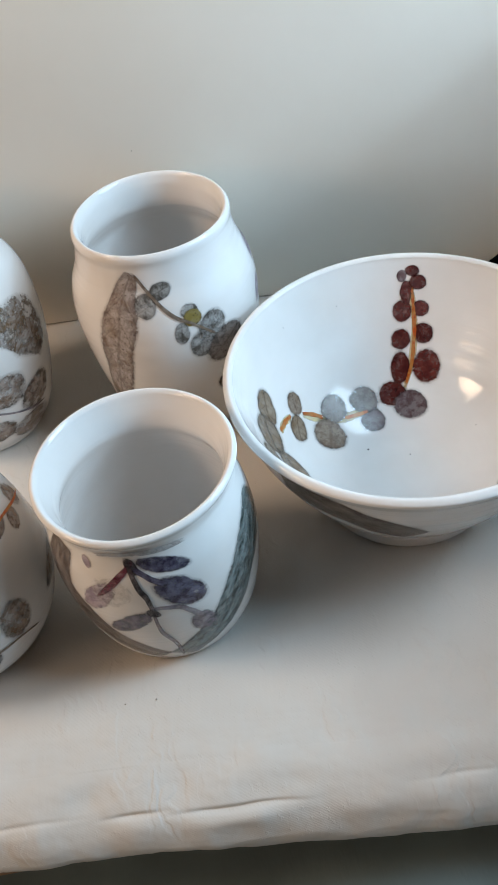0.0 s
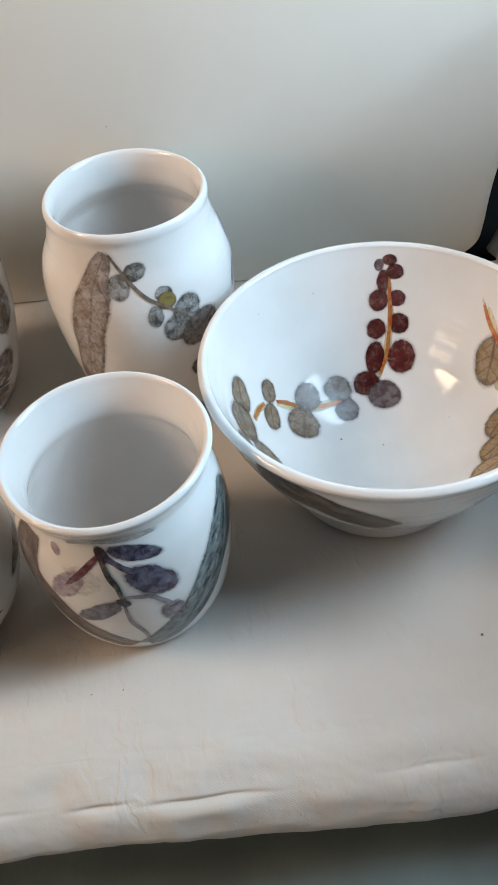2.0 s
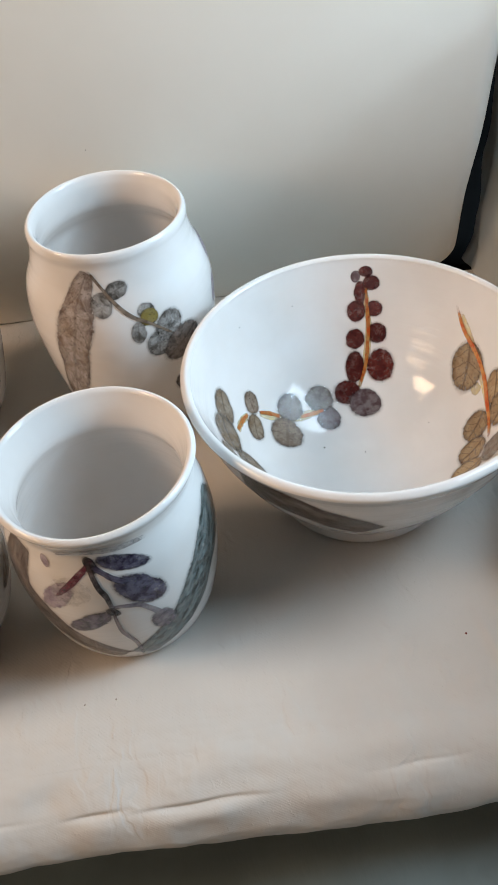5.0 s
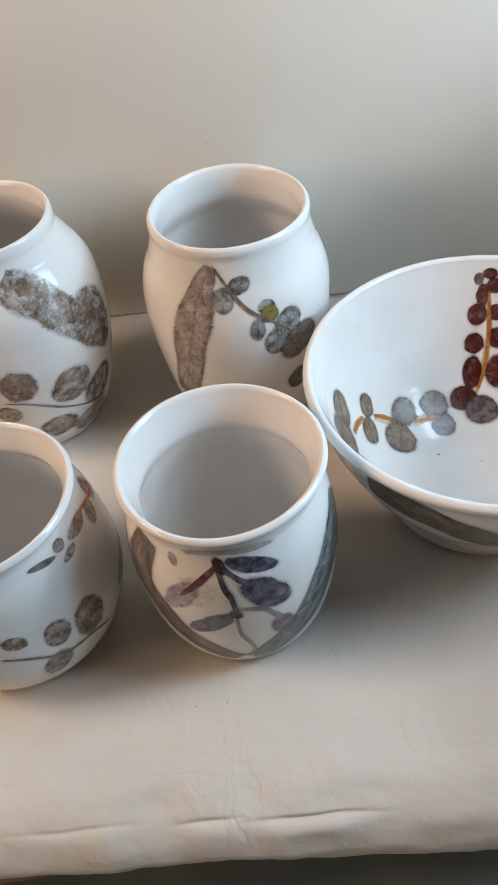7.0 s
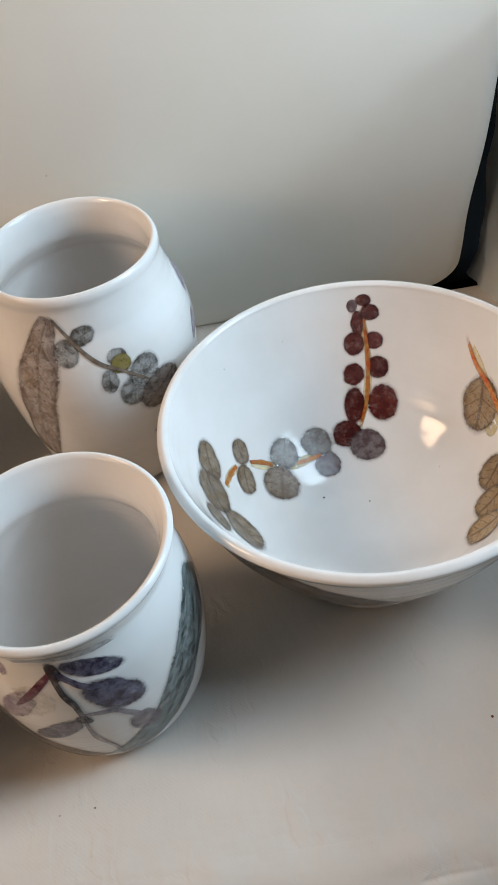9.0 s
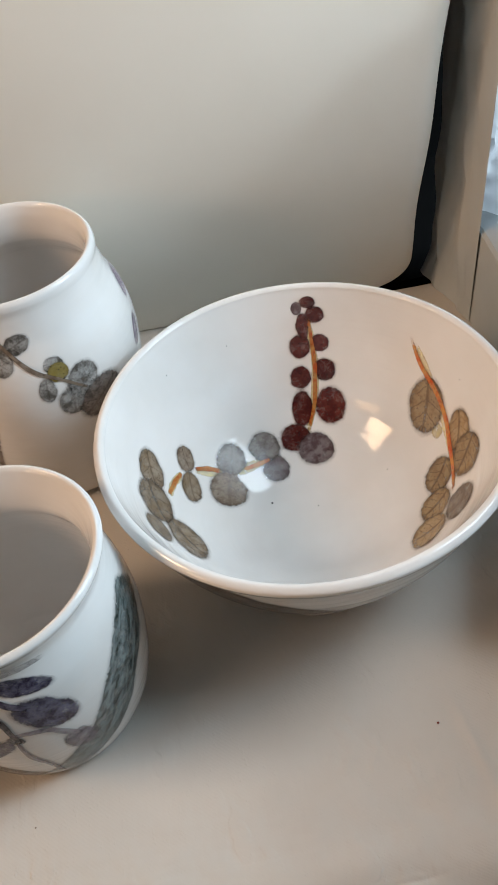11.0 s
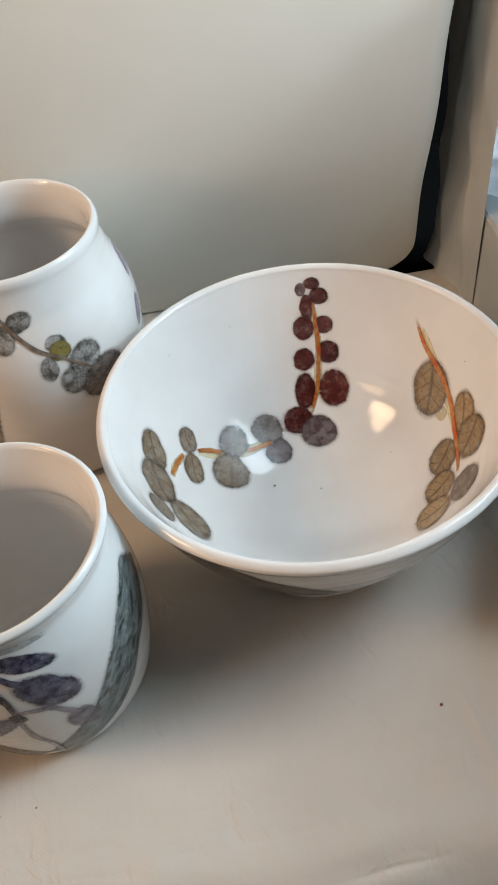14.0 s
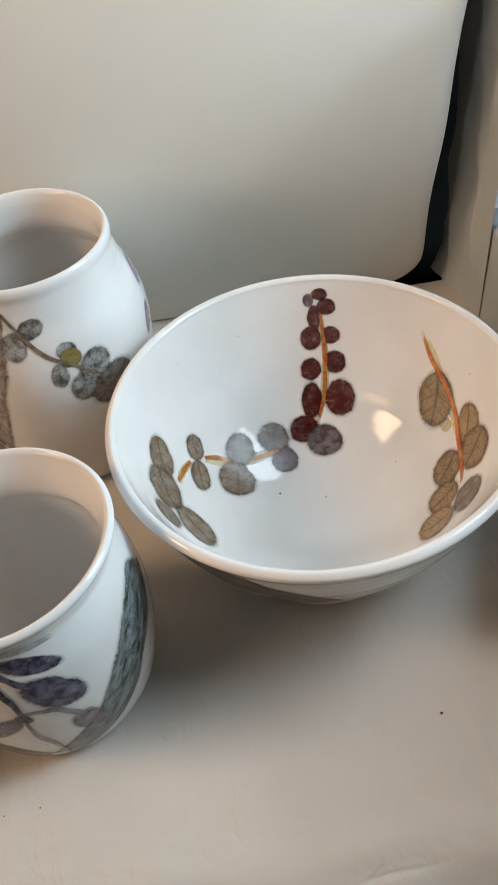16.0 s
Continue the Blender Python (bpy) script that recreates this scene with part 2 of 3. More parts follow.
INDIGO = paint_material("indigo_underglaze", (0.030, 0.020, 0.042), (0.135, 0.125, 0.185), 0.90, edge=0.7, ragged=0.5)
LILAC = paint_material("lilac_wash", (0.24, 0.18, 0.25), (0.50, 0.43, 0.49), 0.75, edge=0.3, ragged=0.8)
PLUMWASH = paint_material("plum_wash", (0.10, 0.075, 0.105), (0.36, 0.31, 0.35), 0.78, edge=0.4, ragged=0.8)
PALE = paint_material("pale_grey_wash", (0.52, 0.49, 0.47), (0.60, 0.57, 0.55), 0.22, edge=0.1, ragged=0.9)
WINE = paint_material("wine_underglaze", (0.12, 0.012, 0.035), (0.26, 0.08, 0.11), 0.85, edge=0.3, ragged=0.8)
DARKSTEM = paint_material("dark_stem_underglaze", (0.020, 0.013, 0.014), (0.075, 0.052, 0.052), 0.9, ragged=0.9)
VIOLET = paint_material("violet_underglaze", (0.045, 0.035, 0.060), (0.25, 0.21, 0.28), 0.88, edge=0.7, ragged=0.7)
LEAFPRINT = paint_material("brown_grey_leaf_print", (0.22, 0.18, 0.165), (0.52, 0.47, 0.445), 0.86, (16, 4, 1), vein=0.4, edge=0.8, ragged=0.7, rust=0.5, worn=0.7)
ASH = paint_material("ash_grey_underglaze", (0.10, 0.095, 0.085), (0.42, 0.42, 0.41), 0.80, vein=0.5, edge=0.7, worn=0.6)
DARKASH = paint_material("dark_ash_underglaze", (0.085, 0.075, 0.07), (0.24, 0.21, 0.195), 0.9, vein=0.4)
MOTTLED = paint_material("mottled_brown_brush", (0.17, 0.105, 0.058), (0.53, 0.49, 0.465), 0.80, (12, 4, 1), edge=0.4, ragged=1.0, rust=0.9, worn=0.2)
BROWNLEAF = paint_material("brown_leaf_wash", (0.165, 0.098, 0.068), (0.52, 0.43, 0.38), 0.76, vein=0.25, edge=0.9, ragged=0.7, rust=0.75, worn=0.5)
TABLE_CLOTH = cloth_material("white_twill_cloth", (0.64, 0.615, 0.575), (0.57, 0.545, 0.505))
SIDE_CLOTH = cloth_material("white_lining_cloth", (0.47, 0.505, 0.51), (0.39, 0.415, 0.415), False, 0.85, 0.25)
BOARD = cloth_material("cream_board", (0.84, 0.80, 0.72), (0.80, 0.755, 0.67), False, 0.6, 0.06)
CURTAIN = cloth_material("white_curtain_cotton", (0.86, 0.87, 0.88), (0.80, 0.81, 0.83), True, 0.9, 0.2)
_nodes, _links = CURTAIN.node_tree.nodes, CURTAIN.node_tree.links
_thin, _mix = _nodes.new("ShaderNodeBsdfTranslucent"), _nodes.new("ShaderNodeMixShader")
_thin.inputs["Color"].default_value = (0.85, 0.88, 0.92, 1)
_mix.inputs[0].default_value = 0.75
_links.new(_nodes["Principled BSDF"].outputs[0], _mix.inputs[1])
_links.new(_thin.outputs[0], _mix.inputs[2])
_links.new(_mix.outputs[0], _nodes["Material Output"].inputs["Surface"])
# shade of the slot behind the board, as a black without gloss
SLOT_SHADE = plain_material("slot_shade_black", (0.008, 0.008, 0.008), 1.0)
SLOT_SHADE.node_tree.nodes["Principled BSDF"].inputs["Specular IOR Level"].default_value = 0.0
TEAL_SHADE = cloth_material("dark_teal_shade", (0.20, 0.265, 0.28), (0.115, 0.15, 0.156), False, 0.95, 0.6)
ROOM_PAINT = plain_material("room_paint", (0.20, 0.19, 0.18), 0.9, 0.05, 3)
FLOOR_WOOD = plain_material("floor_boards", (0.22, 0.16, 0.11), 0.6, 0.2, 6)
SPECK = plain_material("brown_speck", (0.16, 0.03, 0.02), 0.8)
GREY_SPECK = plain_material("grey_lint", (0.26, 0.22, 0.18), 0.9)
DARK_SPECK = plain_material("dark_iron_speck", (0.02, 0.016, 0.014), 0.4)


# ---- building helpers ----
def mesh_object(name, bm, mat, parent=None, label="", smooth=True):
    data = bpy.data.meshes.new(name)
    bm.to_mesh(data)
    bm.free()
    if smooth:
        for p in data.polygons:
            p.use_smooth = True
    data.materials.append(mat)
    ob = new(name, data)
    ob.parent = parent
    if label:
        ob["label"] = label
    return ob


def sheet(rows_n, cols_n, place):
    bm = bmesh.new()
    grid = [[bm.verts.new(place(i / (rows_n - 1), j / (cols_n - 1))) for j in range(cols_n)] for i in range(rows_n)]
    for i in range(rows_n - 1):
        for j in range(cols_n - 1):
            bm.faces.new((grid[i][j], grid[i][j + 1], grid[i + 1][j + 1], grid[i + 1][j]))
    bmesh.ops.recalc_face_normals(bm, faces=bm.faces)
    return bm


def box(bm, lo, hi):
    r = bmesh.ops.create_cube(bm, size=1)
    for v in r["verts"]:
        v.co = Vector([lo[k] + (v.co[k] + 0.5) * (hi[k] - lo[k]) for k in range(3)])
    return r["verts"]


def glide(points, n):
    """Smooth curve through the points, n steps a span."""
    p = [Vector(q) for q in points]
    out = []
    for i in range(len(p) - 1):
        a, b, c, d = p[max(i - 1, 0)], p[i], p[i + 1], p[min(i + 2, len(p) - 1)]
        for k in range(n):
            t = k / n
            out.append(0.5 * (2 * b + (c - a) * t + (2 * a - 5 * b + 4 * c - d) * t * t + (3 * b - a - 3 * c + d) * t ** 3))
    out.append(p[-1])
    return out


# ---- the large structure ----
def wave(x, y, s, seed=0.0):
    return noise.noise(Vector((x * s + seed, y * s - seed, seed)))


EDGE = 0.160


def cloth_place(u, v):
    """Table cloth: flat on the table, rounding over the front edge and hanging down in shallow folds."""
    x = -0.62 + 1.02 * v
    run = float(np.interp(u, (0.0, 0.36, 0.86, 1.0), (0.54, 0.03, -0.085, -0.15)))
    edge = EDGE - 0.05 * (x + 0.05) + 0.006 * wave(x, 0, 9, 3.1)
    back = 0.5345 - 0.077 * x - 0.012 * max(0.0, min(1.0, (x - 0.19) / 0.02))
    y, z = 0.0, 0.0
    d = run
    r, tight, down = 0.036, 0.010 + 0.014 * max(0.0, min(1.0, (x + 0.06) / 0.08)), 2.05
    if d > 0:
        y = edge + (back - edge) * d / 0.54
        a = 0.0
        z = 0.0005 * wave(x, y, 25, 1.0)
    else:
        last = (0.0418 + 0.0040 * wave(x, 0.3, 17, 8.0)) / r
        a = min(-d / r, last)
        y, z = edge - r * math.sin(a), -r * (1 - math.cos(a))
        rest = -d - last * r
        if rest > 0:
            a = min(last + rest / tight, down)
            y += tight * (math.sin(last) - math.sin(a))
            z += tight * (math.cos(a) - math.cos(last))
            rest = max(0.0, rest - (down - last) * tight)
            y, z = y - math.cos(a) * rest, z - math.sin(a) * rest
    # soft wrinkles along the edge, pinched creases and a faint fold running to the front corner
    near = max(0.0, min(1.0, 1 - d / 0.05)) if d > 0 else 1.0
    lift = near * (0.0013 * wave(x * 1.0, d * 1.4, 26, 5.0) + 0.0007 * wave(x * 1.0, d * 1.2, 70, 2.0) + 0.0002 * wave(x, d, 220, 6.0))
    for cx, half, at, deep in ((-0.036, 0.022, -0.0245, 0.0026), (-0.086, 0.011, -0.0235, 0.0020), (-0.150, 0.026, -0.0225, 0.0009), (0.075, 0.018, -0.0200, 0.0006)):
        window = math.exp(-(((x - cx) / half) ** 2))
        line = at + 0.03 * (x - cx) + 0.0020 * wave(x, 0.7, 38, 3.0)
        lift -= deep * window * math.exp(-(((d - line) / 0.0012) ** 2))
        lift += deep * 0.7 * window * math.exp(-(((d - line + 0.0048) / 0.0040) ** 2))
    for px, pd, wide, tall, high in ((-0.110, -0.014, 0.014, 0.009, -0.0024), (-0.064, -0.012, 0.013, 0.010, -0.0021), (-0.012, -0.016, 0.018, 0.007, -0.0017), (0.070, -0.018, 0.022, 0.006, -0.0010),
                                     (-0.084, -0.033, 0.011, 0.007, 0.0013), (-0.052, -0.033, 0.011, 0.007, 0.0012), (-0.026, -0.032, 0.010, 0.006, 0.0012), (-0.135, -0.035, 0.016, 0.008, 0.0012), (0.030, -0.031, 0.018, 0.006, 0.0010)):
        lift += high * math.exp(-(((x - px) / wide) ** 2) - ((d - pd) / tall) ** 2)
    off = (x - 0.128) - (0.20 - y) * 0.06
    if d > 0:
        lift += 0.0009 * math.exp(-((off / 0.0022) ** 2)) * max(0.0, min(1, (0.215 - y) / 0.03))
    if d < -0.05:
        deep = min(1.0, (-0.05 - d) / 0.03)
        lift += deep * (0.0030 * wave(x * 0.35, d, 34, 2.0) + 0.0016 * wave(x * 0.5, d * 1.3 + 0.1 * x, 80, 5.0))
    y -= lift * math.sin(a)
    z += lift * math.cos(a)
    return x, y, z


cloth = mesh_object("table_cloth", sheet(400, 500, cloth_place), TABLE_CLOTH)
tagged(cloth, "cream white twill cloth smoothed over the table", "tablecloth")

bm = bmesh.new()
box(bm, (-0.70, 0.20, -0.05), (0.40, 0.52, -0.012))
table = mesh_object("table", bm, plain_material("table_wood", (0.25, 0.17, 0.10), 0.5), smooth=False)
tagged(table, "plain wooden table top hidden under the cloth", "table")


# added sheet: its dark teal stands for the shaded hang of the cloth
def shade_sheet_place(u, v):
    x, y = -0.9 + 1.6 * v, -0.7 + 0.86 * u
    return x, y, -0.12 + 0.008 * wave(x, y, 7, 2.0) + 0.0035 * wave(x * 0.4, y, 40, 4.0)


throw = mesh_object("shade_sheet", sheet(110, 130, shade_sheet_place), TEAL_SHADE)
tagged(throw, "dark teal sheet standing in for the cloth's shade below the table edge", "throw")

# padded backdrop board: it swells forward above the table, its corner and edge are rounded
def swell(z):
    if z < 0.30:
        return -0.444 * z + 1.22 * z * z
    return -0.0234 + 0.29 * (z - 0.30)


def right_edge(z):
    x = 0.2262 - 0.125 * z + 0.62 * z * z if z < 0.32 else 0.2497 + 0.27 * (z - 0.32)
    r = 0.026
    if z < r:
        x -= r - math.sqrt(max(0.0, r * r - (r - z) ** 2))
    return x + 0.0008 * math.sin(60 * z)


def board_place(u, v):
    z = 0.0012 + 0.60 * u ** 1.5
    right = right_edge(z)
    round_off = 0.010
    flat = 0.90
    if v < flat:
        x, back = -0.60 + (right - round_off + 0.60) * (v / flat) ** 0.6, 0.0
    else:
        a = (v - flat) / (1 - flat) * 2.2
        x, back = right - round_off + round_off * math.sin(min(a, math.pi / 2)), round_off * (1 - math.cos(min(a, math.pi / 2)))
        back += max(0.0, a - math.pi / 2) * 0.02
    y = 0.5285 - 0.077 * x + swell(z) + back + 0.0012 * wave(x, z, 6, 3.0)
    return x, y, z


def board_mesh():
    bm = sheet(70, 90, board_place)
    skin = list(bm.faces)
    if sum(f.normal.y for f in skin) > 0:
        bmesh.ops.reverse_faces(bm, faces=skin)
    bmesh.ops.solidify(bm, geom=skin, thickness=0.004)
    bmesh.ops.recalc_face_normals(bm, faces=bm.faces)
    return bm


board = mesh_object("backdrop_board", board_mesh(), BOARD)
tagged(board, "smooth cream padded board with rounded corner standing behind the pots", "backdrop board")

bm = bmesh.new()
bmesh.ops.create_icosphere(bm, subdivisions=1, radius=0.0004)
for v in bm.verts:
    v.co += Vector((-0.0425, 0.4920, 0.1556))
mesh_object("speck", bm, GREY_SPECK, board, "tiny grey speck")

# dark slot behind the board: its shade is put in as black panels
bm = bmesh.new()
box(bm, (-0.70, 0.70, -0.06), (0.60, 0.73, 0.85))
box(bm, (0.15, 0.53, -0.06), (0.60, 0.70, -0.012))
tagged(mesh_object("slot_shade_panels", bm, SLOT_SHADE, smooth=False), "black panels standing in for shade behind the backdrop board", "wall", kind="structure")


# window reveal beside the table, hung with wrinkled lining cloth
def reveal_place(u, v):
    z = -0.002 + 0.31 * u
    seam, end = Vector((0.2462, 0.4535)), Vector((0.2455, 0.524 + 0.003 * wave(z, 0.2, 14, 2.5)))
    p = seam + (end - seam) * v
    ease = min(1.0, 3 * v) * (1 - 0.6 * v)
    ridge = 0.62 + 0.10 * math.sin(17 * z + 0.6) + 0.05 * wave(z, 0.4, 30, 2.0)
    fold = 0.0058 * max(0.0, 1 - abs(v - ridge) / 0.20) * ease
    tuck = 0.80 - 0.9 * z + 0.12 * math.sin(21 * z)
    fold -= 0.0030 * max(0.0, 1 - abs(v - tuck) / 0.10) * ease
    crease = 0.30 + 1.5 * (z - 0.05)
    fold += 0.0022 * max(0.0, 1 - abs(v - crease) / 0.09) * ease
    fold += 0.0014 * math.exp(-(((v - 0.75 + 1.1 * (z - 0.02)) / 0.06) ** 2)) * ease + (0.0034 * wave(v * 2, z * 12, 2.4, 6.0) + 0.0005 * wave(v * 3, z * 60, 3, 4.0)) * min(1, 4 * v)
    foot = 0.006 * max(0.0, 1 - z / 0.02) * v
    return p.x - fold - foot, p.y, z


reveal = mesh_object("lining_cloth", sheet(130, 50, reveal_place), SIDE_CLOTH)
tagged(reveal, "wrinkled off-white lining cloth hanging beside the window", "cloth")

# low wall under the window
def sill_wall():
    bm = bmesh.new()
    line = [(0.2490, 0.505), (0.2472, 0.457), (0.237, 0.36), (0.199, 0.275), (0.172, 0.215)]
    top = 0.072
    rings = []
    for x, y in line:
        rings.append([bm.verts.new(q) for q in ((x, y, -0.006), (x + 0.001, y, top - 0.002), (x + 0.003, y, top), (x + 0.09, y, top + 0.004), (x + 0.09, y, -0.006))])
    for a, b in zip(rings, rings[1:]):
        for k in range(5):
            bm.faces.new((a[k], b[k], b[(k + 1) % 5], a[(k + 1) % 5]))
    bm.faces.new(rings[0])
    bm.faces.new(list(reversed(rings[-1])))
    bmesh.ops.recalc_face_normals(bm, faces=bm.faces)
    return bm


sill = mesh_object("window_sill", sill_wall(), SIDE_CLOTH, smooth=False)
tagged(sill, "low off-white window sill beside the table", "window sill", kind="structure")


def curtain_place(u, v):
    # the stretch before y 0.36 is out of view, added to block window light
    y = 0.124 + 0.381 * v
    rise = max(0.0, min(1.0, (y - 0.36) / 0.05))
    z = 0.052 + (0.156 + 0.039 * rise * rise * (3 - 2 * rise)) * u
    ruffle = 0.0045 * math.sin(230 * y + 30 * z + 3.0 * wave(y, z, 14, 2.0)) + 0.006 * wave(y, z * 1.4, 34, 7.0) + 0.003 * (1 - abs(wave(y * 1.2, z, 70, 3.0)) * 2)
    return 0.2585 + ruffle + 0.005 * u, y, z


curtain = mesh_object("curtain", sheet(90, 230, curtain_place), CURTAIN)
tagged(curtain, "ruffled white cotton curtain hanging at the window", "curtain")

# the room around
bm = bmesh.new()
box(bm, (-2.2, -2.4, -0.80), (1.2, 0.9, -0.75))
tagged(mesh_object("floor", bm, FLOOR_WOOD, smooth=False), "brown wooden floor", "floor", kind="structure")
bm = bmesh.new()
box(bm, (-2.2, -2.4, 1.70), (1.2, 0.9, 1.75))
tagged(mesh_object("ceiling", bm, ROOM_PAINT, smooth=False), "plain painted ceiling", "ceiling", kind="structure")
for name, lo, hi in (("wall_west", (-2.25, -2.4, -0.75), (-2.2, 0.9, 1.7)), ("wall_south", (-2.2, -2.45, -0.75), (1.2, -2.4, 1.7)),
                     ("wall_east", (1.2, -2.4, -0.75), (1.25, 0.9, 1.7)), ("wall_north", (-2.2, 0.9, -0.75), (1.2, 0.95, 1.7))):
    bm = bmesh.new()
    box(bm, lo, hi)
    tagged(mesh_object(name, bm, ROOM_PAINT, smooth=False), "plain painted room wall", "wall", kind="structure")


# ---- the pots ----
JAR_OUTER = [(0, 0.0012), (0.037, 0.0012), (0.0412, 0.0022), (0.0433, 0.0035), (0.0487, 0.0188), (0.0523, 0.041), (0.0534, 0.0633), (0.0511, 0.0844), (0.0474, 0.0962), (0.0458, 0.1032), (0.0472, 0.109), (0.0497, 0.1140), (0.0499, 0.1158)]
JAR_INNER = [(0.0464, 0.1161), (0.0452, 0.1137), (0.0430, 0.1080), (0.0413, 0.1012), (0.0413, 0.0952), (0.0446, 0.0844), (0.0482, 0.0633), (0.0465, 0.041), (0.0415, 0.0208), (0.0321, 0.0085), (0, 0.0072)]

VASE_OUTER = [(0, 0.0012), (0.0389, 0.0012), (0.0434, 0.0022), (0.0468, 0.0044), (0.0512, 0.0234), (0.0567, 0.057), (0.0592, 0.0878), (0.0567, 0.1082), (0.0508, 0.1229), (0.0486, 0.1316), (0.0477, 0.1380), (0.0480, 0.1424), (0.0474, 0.145)]
VASE_INNER = [(0.0442, 0.1451), (0.0431, 0.1424), (0.0423, 0.1380), (0.0425, 0.1300), (0.0438, 0.1240), (0.0470, 0.1178), (0.0516, 0.1082), (0.0536, 0.0878), (0.0521, 0.057), (0.0452, 0.0254), (0.0348, 0.0085), (0, 0.0072)]

LV_OUTER = [(0, 0.0012), (0.0353, 0.0012), (0.0398, 0.0022), (0.0422, 0.0047), (0.051, 0.0204), (0.0585, 0.0501), (0.0628, 0.0783), (0.0626, 0.1049), (0.0591, 0.1205), (0.0512, 0.1346), (0.0465, 0.1456), (0.0463, 0.1520), (0.0457, 0.1551)]
LV_INNER = [(0.0426, 0.1552), (0.0416, 0.1522), (0.0408, 0.1456), (0.0449, 0.1336), (0.0537, 0.1195), (0.0572, 0.1049), (0.0574, 0.0783), (0.0531, 0.0501), (0.044, 0.0224), (0.0302, 0.0085), (0, 0.0072)]

FP_OUTER = [(0, 0.0012), (0.0371, 0.0012), (0.0416, 0.0022), (0.0446, 0.0033), (0.0542, 0.0174), (0.0602, 0.0414), (0.0592, 0.061), (0.0552, 0.0827), (0.0503, 0.0936), (0.0485, 0.0991), (0.0491, 0.1034), (0.0511, 0.1058), (0.0505, 0.1076)]
FP_INNER = [(0.0474, 0.1077), (0.0462, 0.1056), (0.0446, 0.1022), (0.0431, 0.0975), (0.0432, 0.0926), (0.0478, 0.0827), (0.0532, 0.061), (0.055, 0.0414), (0.0474, 0.0194), (0.0326, 0.0085), (0, 0.0072)]

BOWL_OUTER = [(0, 0.003), (0.0471, 0.003), (0.0491, 0.0006), (0.0536, 0.0008), (0.0552, 0.003), (0.0558, 0.0105), (0.0588, 0.0150), (0.0668, 0.0262), (0.0800, 0.0465), (0.091, 0.0693), (0.0968, 0.0871), (0.0999, 0.0935), (0.1012, 0.0965), (0.1006, 0.0982)]
BOWL_INNER = [(0.096, 0.0983), (0.0953, 0.0958), (0.0918, 0.086), (0.0845, 0.0672), (0.0762, 0.0518), (0.064, 0.0345), (0.041, 0.0172), (0.0235, 0.01), (0, 0.0085)]


class Surface:
    """A thrown clay form round an upright axis, slightly uneven."""

    def __init__(self, centre, outer, inner, lip, uneven, seed, lean=0.0, oval=1.0):
        self.lean, self.oval = lean, oval
        self.centre, self.uneven, self.seed = Vector((*centre, 0)), uneven, seed
        lip_r = (outer[-1][0] + inner[0][0]) / 2
        self.line = glide(list(outer) + [(lip_r, lip)] + list(inner), 6)
        self.high = lip
        at = len(outer) * 6
        self.sides = {}
        for side, line in (("out", self.line[: at + 1][::-1]), ("in", self.line[at:])):
            arc = [0.0]
            for a, b in zip(line, line[1:]):
                arc.append(arc[-1] + (b - a).length)
            self.sides[side] = (arc, [p.x for p in line], [p.y for p in line])

    def place(self, turn, r, z, out=0.0):
        k = 1 + self.uneven * (math.sin(2 * turn + self.seed) + 0.6 * math.sin(3 * turn + 2 * self.seed)) * (0.3 + 0.7 * z / self.high)
        dz = self.uneven * 0.035 * math.sin(turn + 3 * self.seed) * (z / self.high) ** 2
        return self.centre + Vector((self.lean * (z / self.high) ** 4 + r * k * math.cos(turn), r * k * self.oval * math.sin(turn), z + dz))

    def spot(self, side, turn, arc, out=0.0):
        """The place on the outer or inner side, arc metres below the lip, lifted by out off the clay."""
        arcs, rs, zs = self.sides[side]
        arc = min(max(arc, 0.0005), arcs[-1] - 0.0005)
        r, z = np.interp(arc, arcs, rs), np.interp(arc, arcs, zs)
        r2, z2 = np.interp(arc + 0.001, arcs, rs), np.interp(arc + 0.001, arcs, zs)
        r1, z1 = np.interp(arc - 0.001, arcs, rs), np.interp(arc - 0.001, arcs, zs)
        d = Vector((r2 - r1, z2 - z1)).normalized()
        n = Vector((-d.y, d.x)) * (1 if side == "out" else -1)
        return self.place(turn, r + n.x * out, z + n.y * out)

    def radius(self, side, arc):
        arcs, rs, _ = self.sides[side]
        return max(float(np.interp(arc, arcs, rs)), 0.006)

    def mesh(self, turns=128):
        bm = bmesh.new()
        rings = []
        for q in self.line:
            if q.x < 1e-5:
                rings.append([bm.verts.new(self.place(0, 0, q.y))])
            else:
                rings.append([bm.verts.new(self.place(2 * math.pi * k / turns, q.x, q.y)) for k in range(turns)])
        for a, b in zip(rings, rings[1:]):
            for k in range(turns):
                j = (k + 1) % turns
                ring = [a[0]] if len(a) == 1 else [a[k], a[j]]
                ring += [b[0]] if len(b) == 1 else [b[j], b[k]]
                bm.faces.new(ring)
        bmesh.ops.recalc_face_normals(bm, faces=bm.faces)
        return bm


def pot(name, surface, label, category):
    base = new(name)
    tagged(base, label, category)
    base.empty_display_size = 0.02
    base.matrix_world = Matrix.Translation(surface.centre)
    body = mesh_object("body", surface.mesh(), GLAZE)
    body.data.transform(Matrix.Translation(-surface.centre))
    body.parent = base
    return base


JAR = Surface((-0.0562, 0.2578), JAR_OUTER, JAR_INNER, 0.1173, 0.008, 0.4)
VASE = Surface((-0.0364, 0.4305), VASE_OUTER, VASE_INNER, 0.1463, 0.012, 1.3, 0.0010, 1.07)
TALL = Surface((-0.1846, 0.4372), LV_OUTER, LV_INNER, 0.1565, 0.010, 2.2)
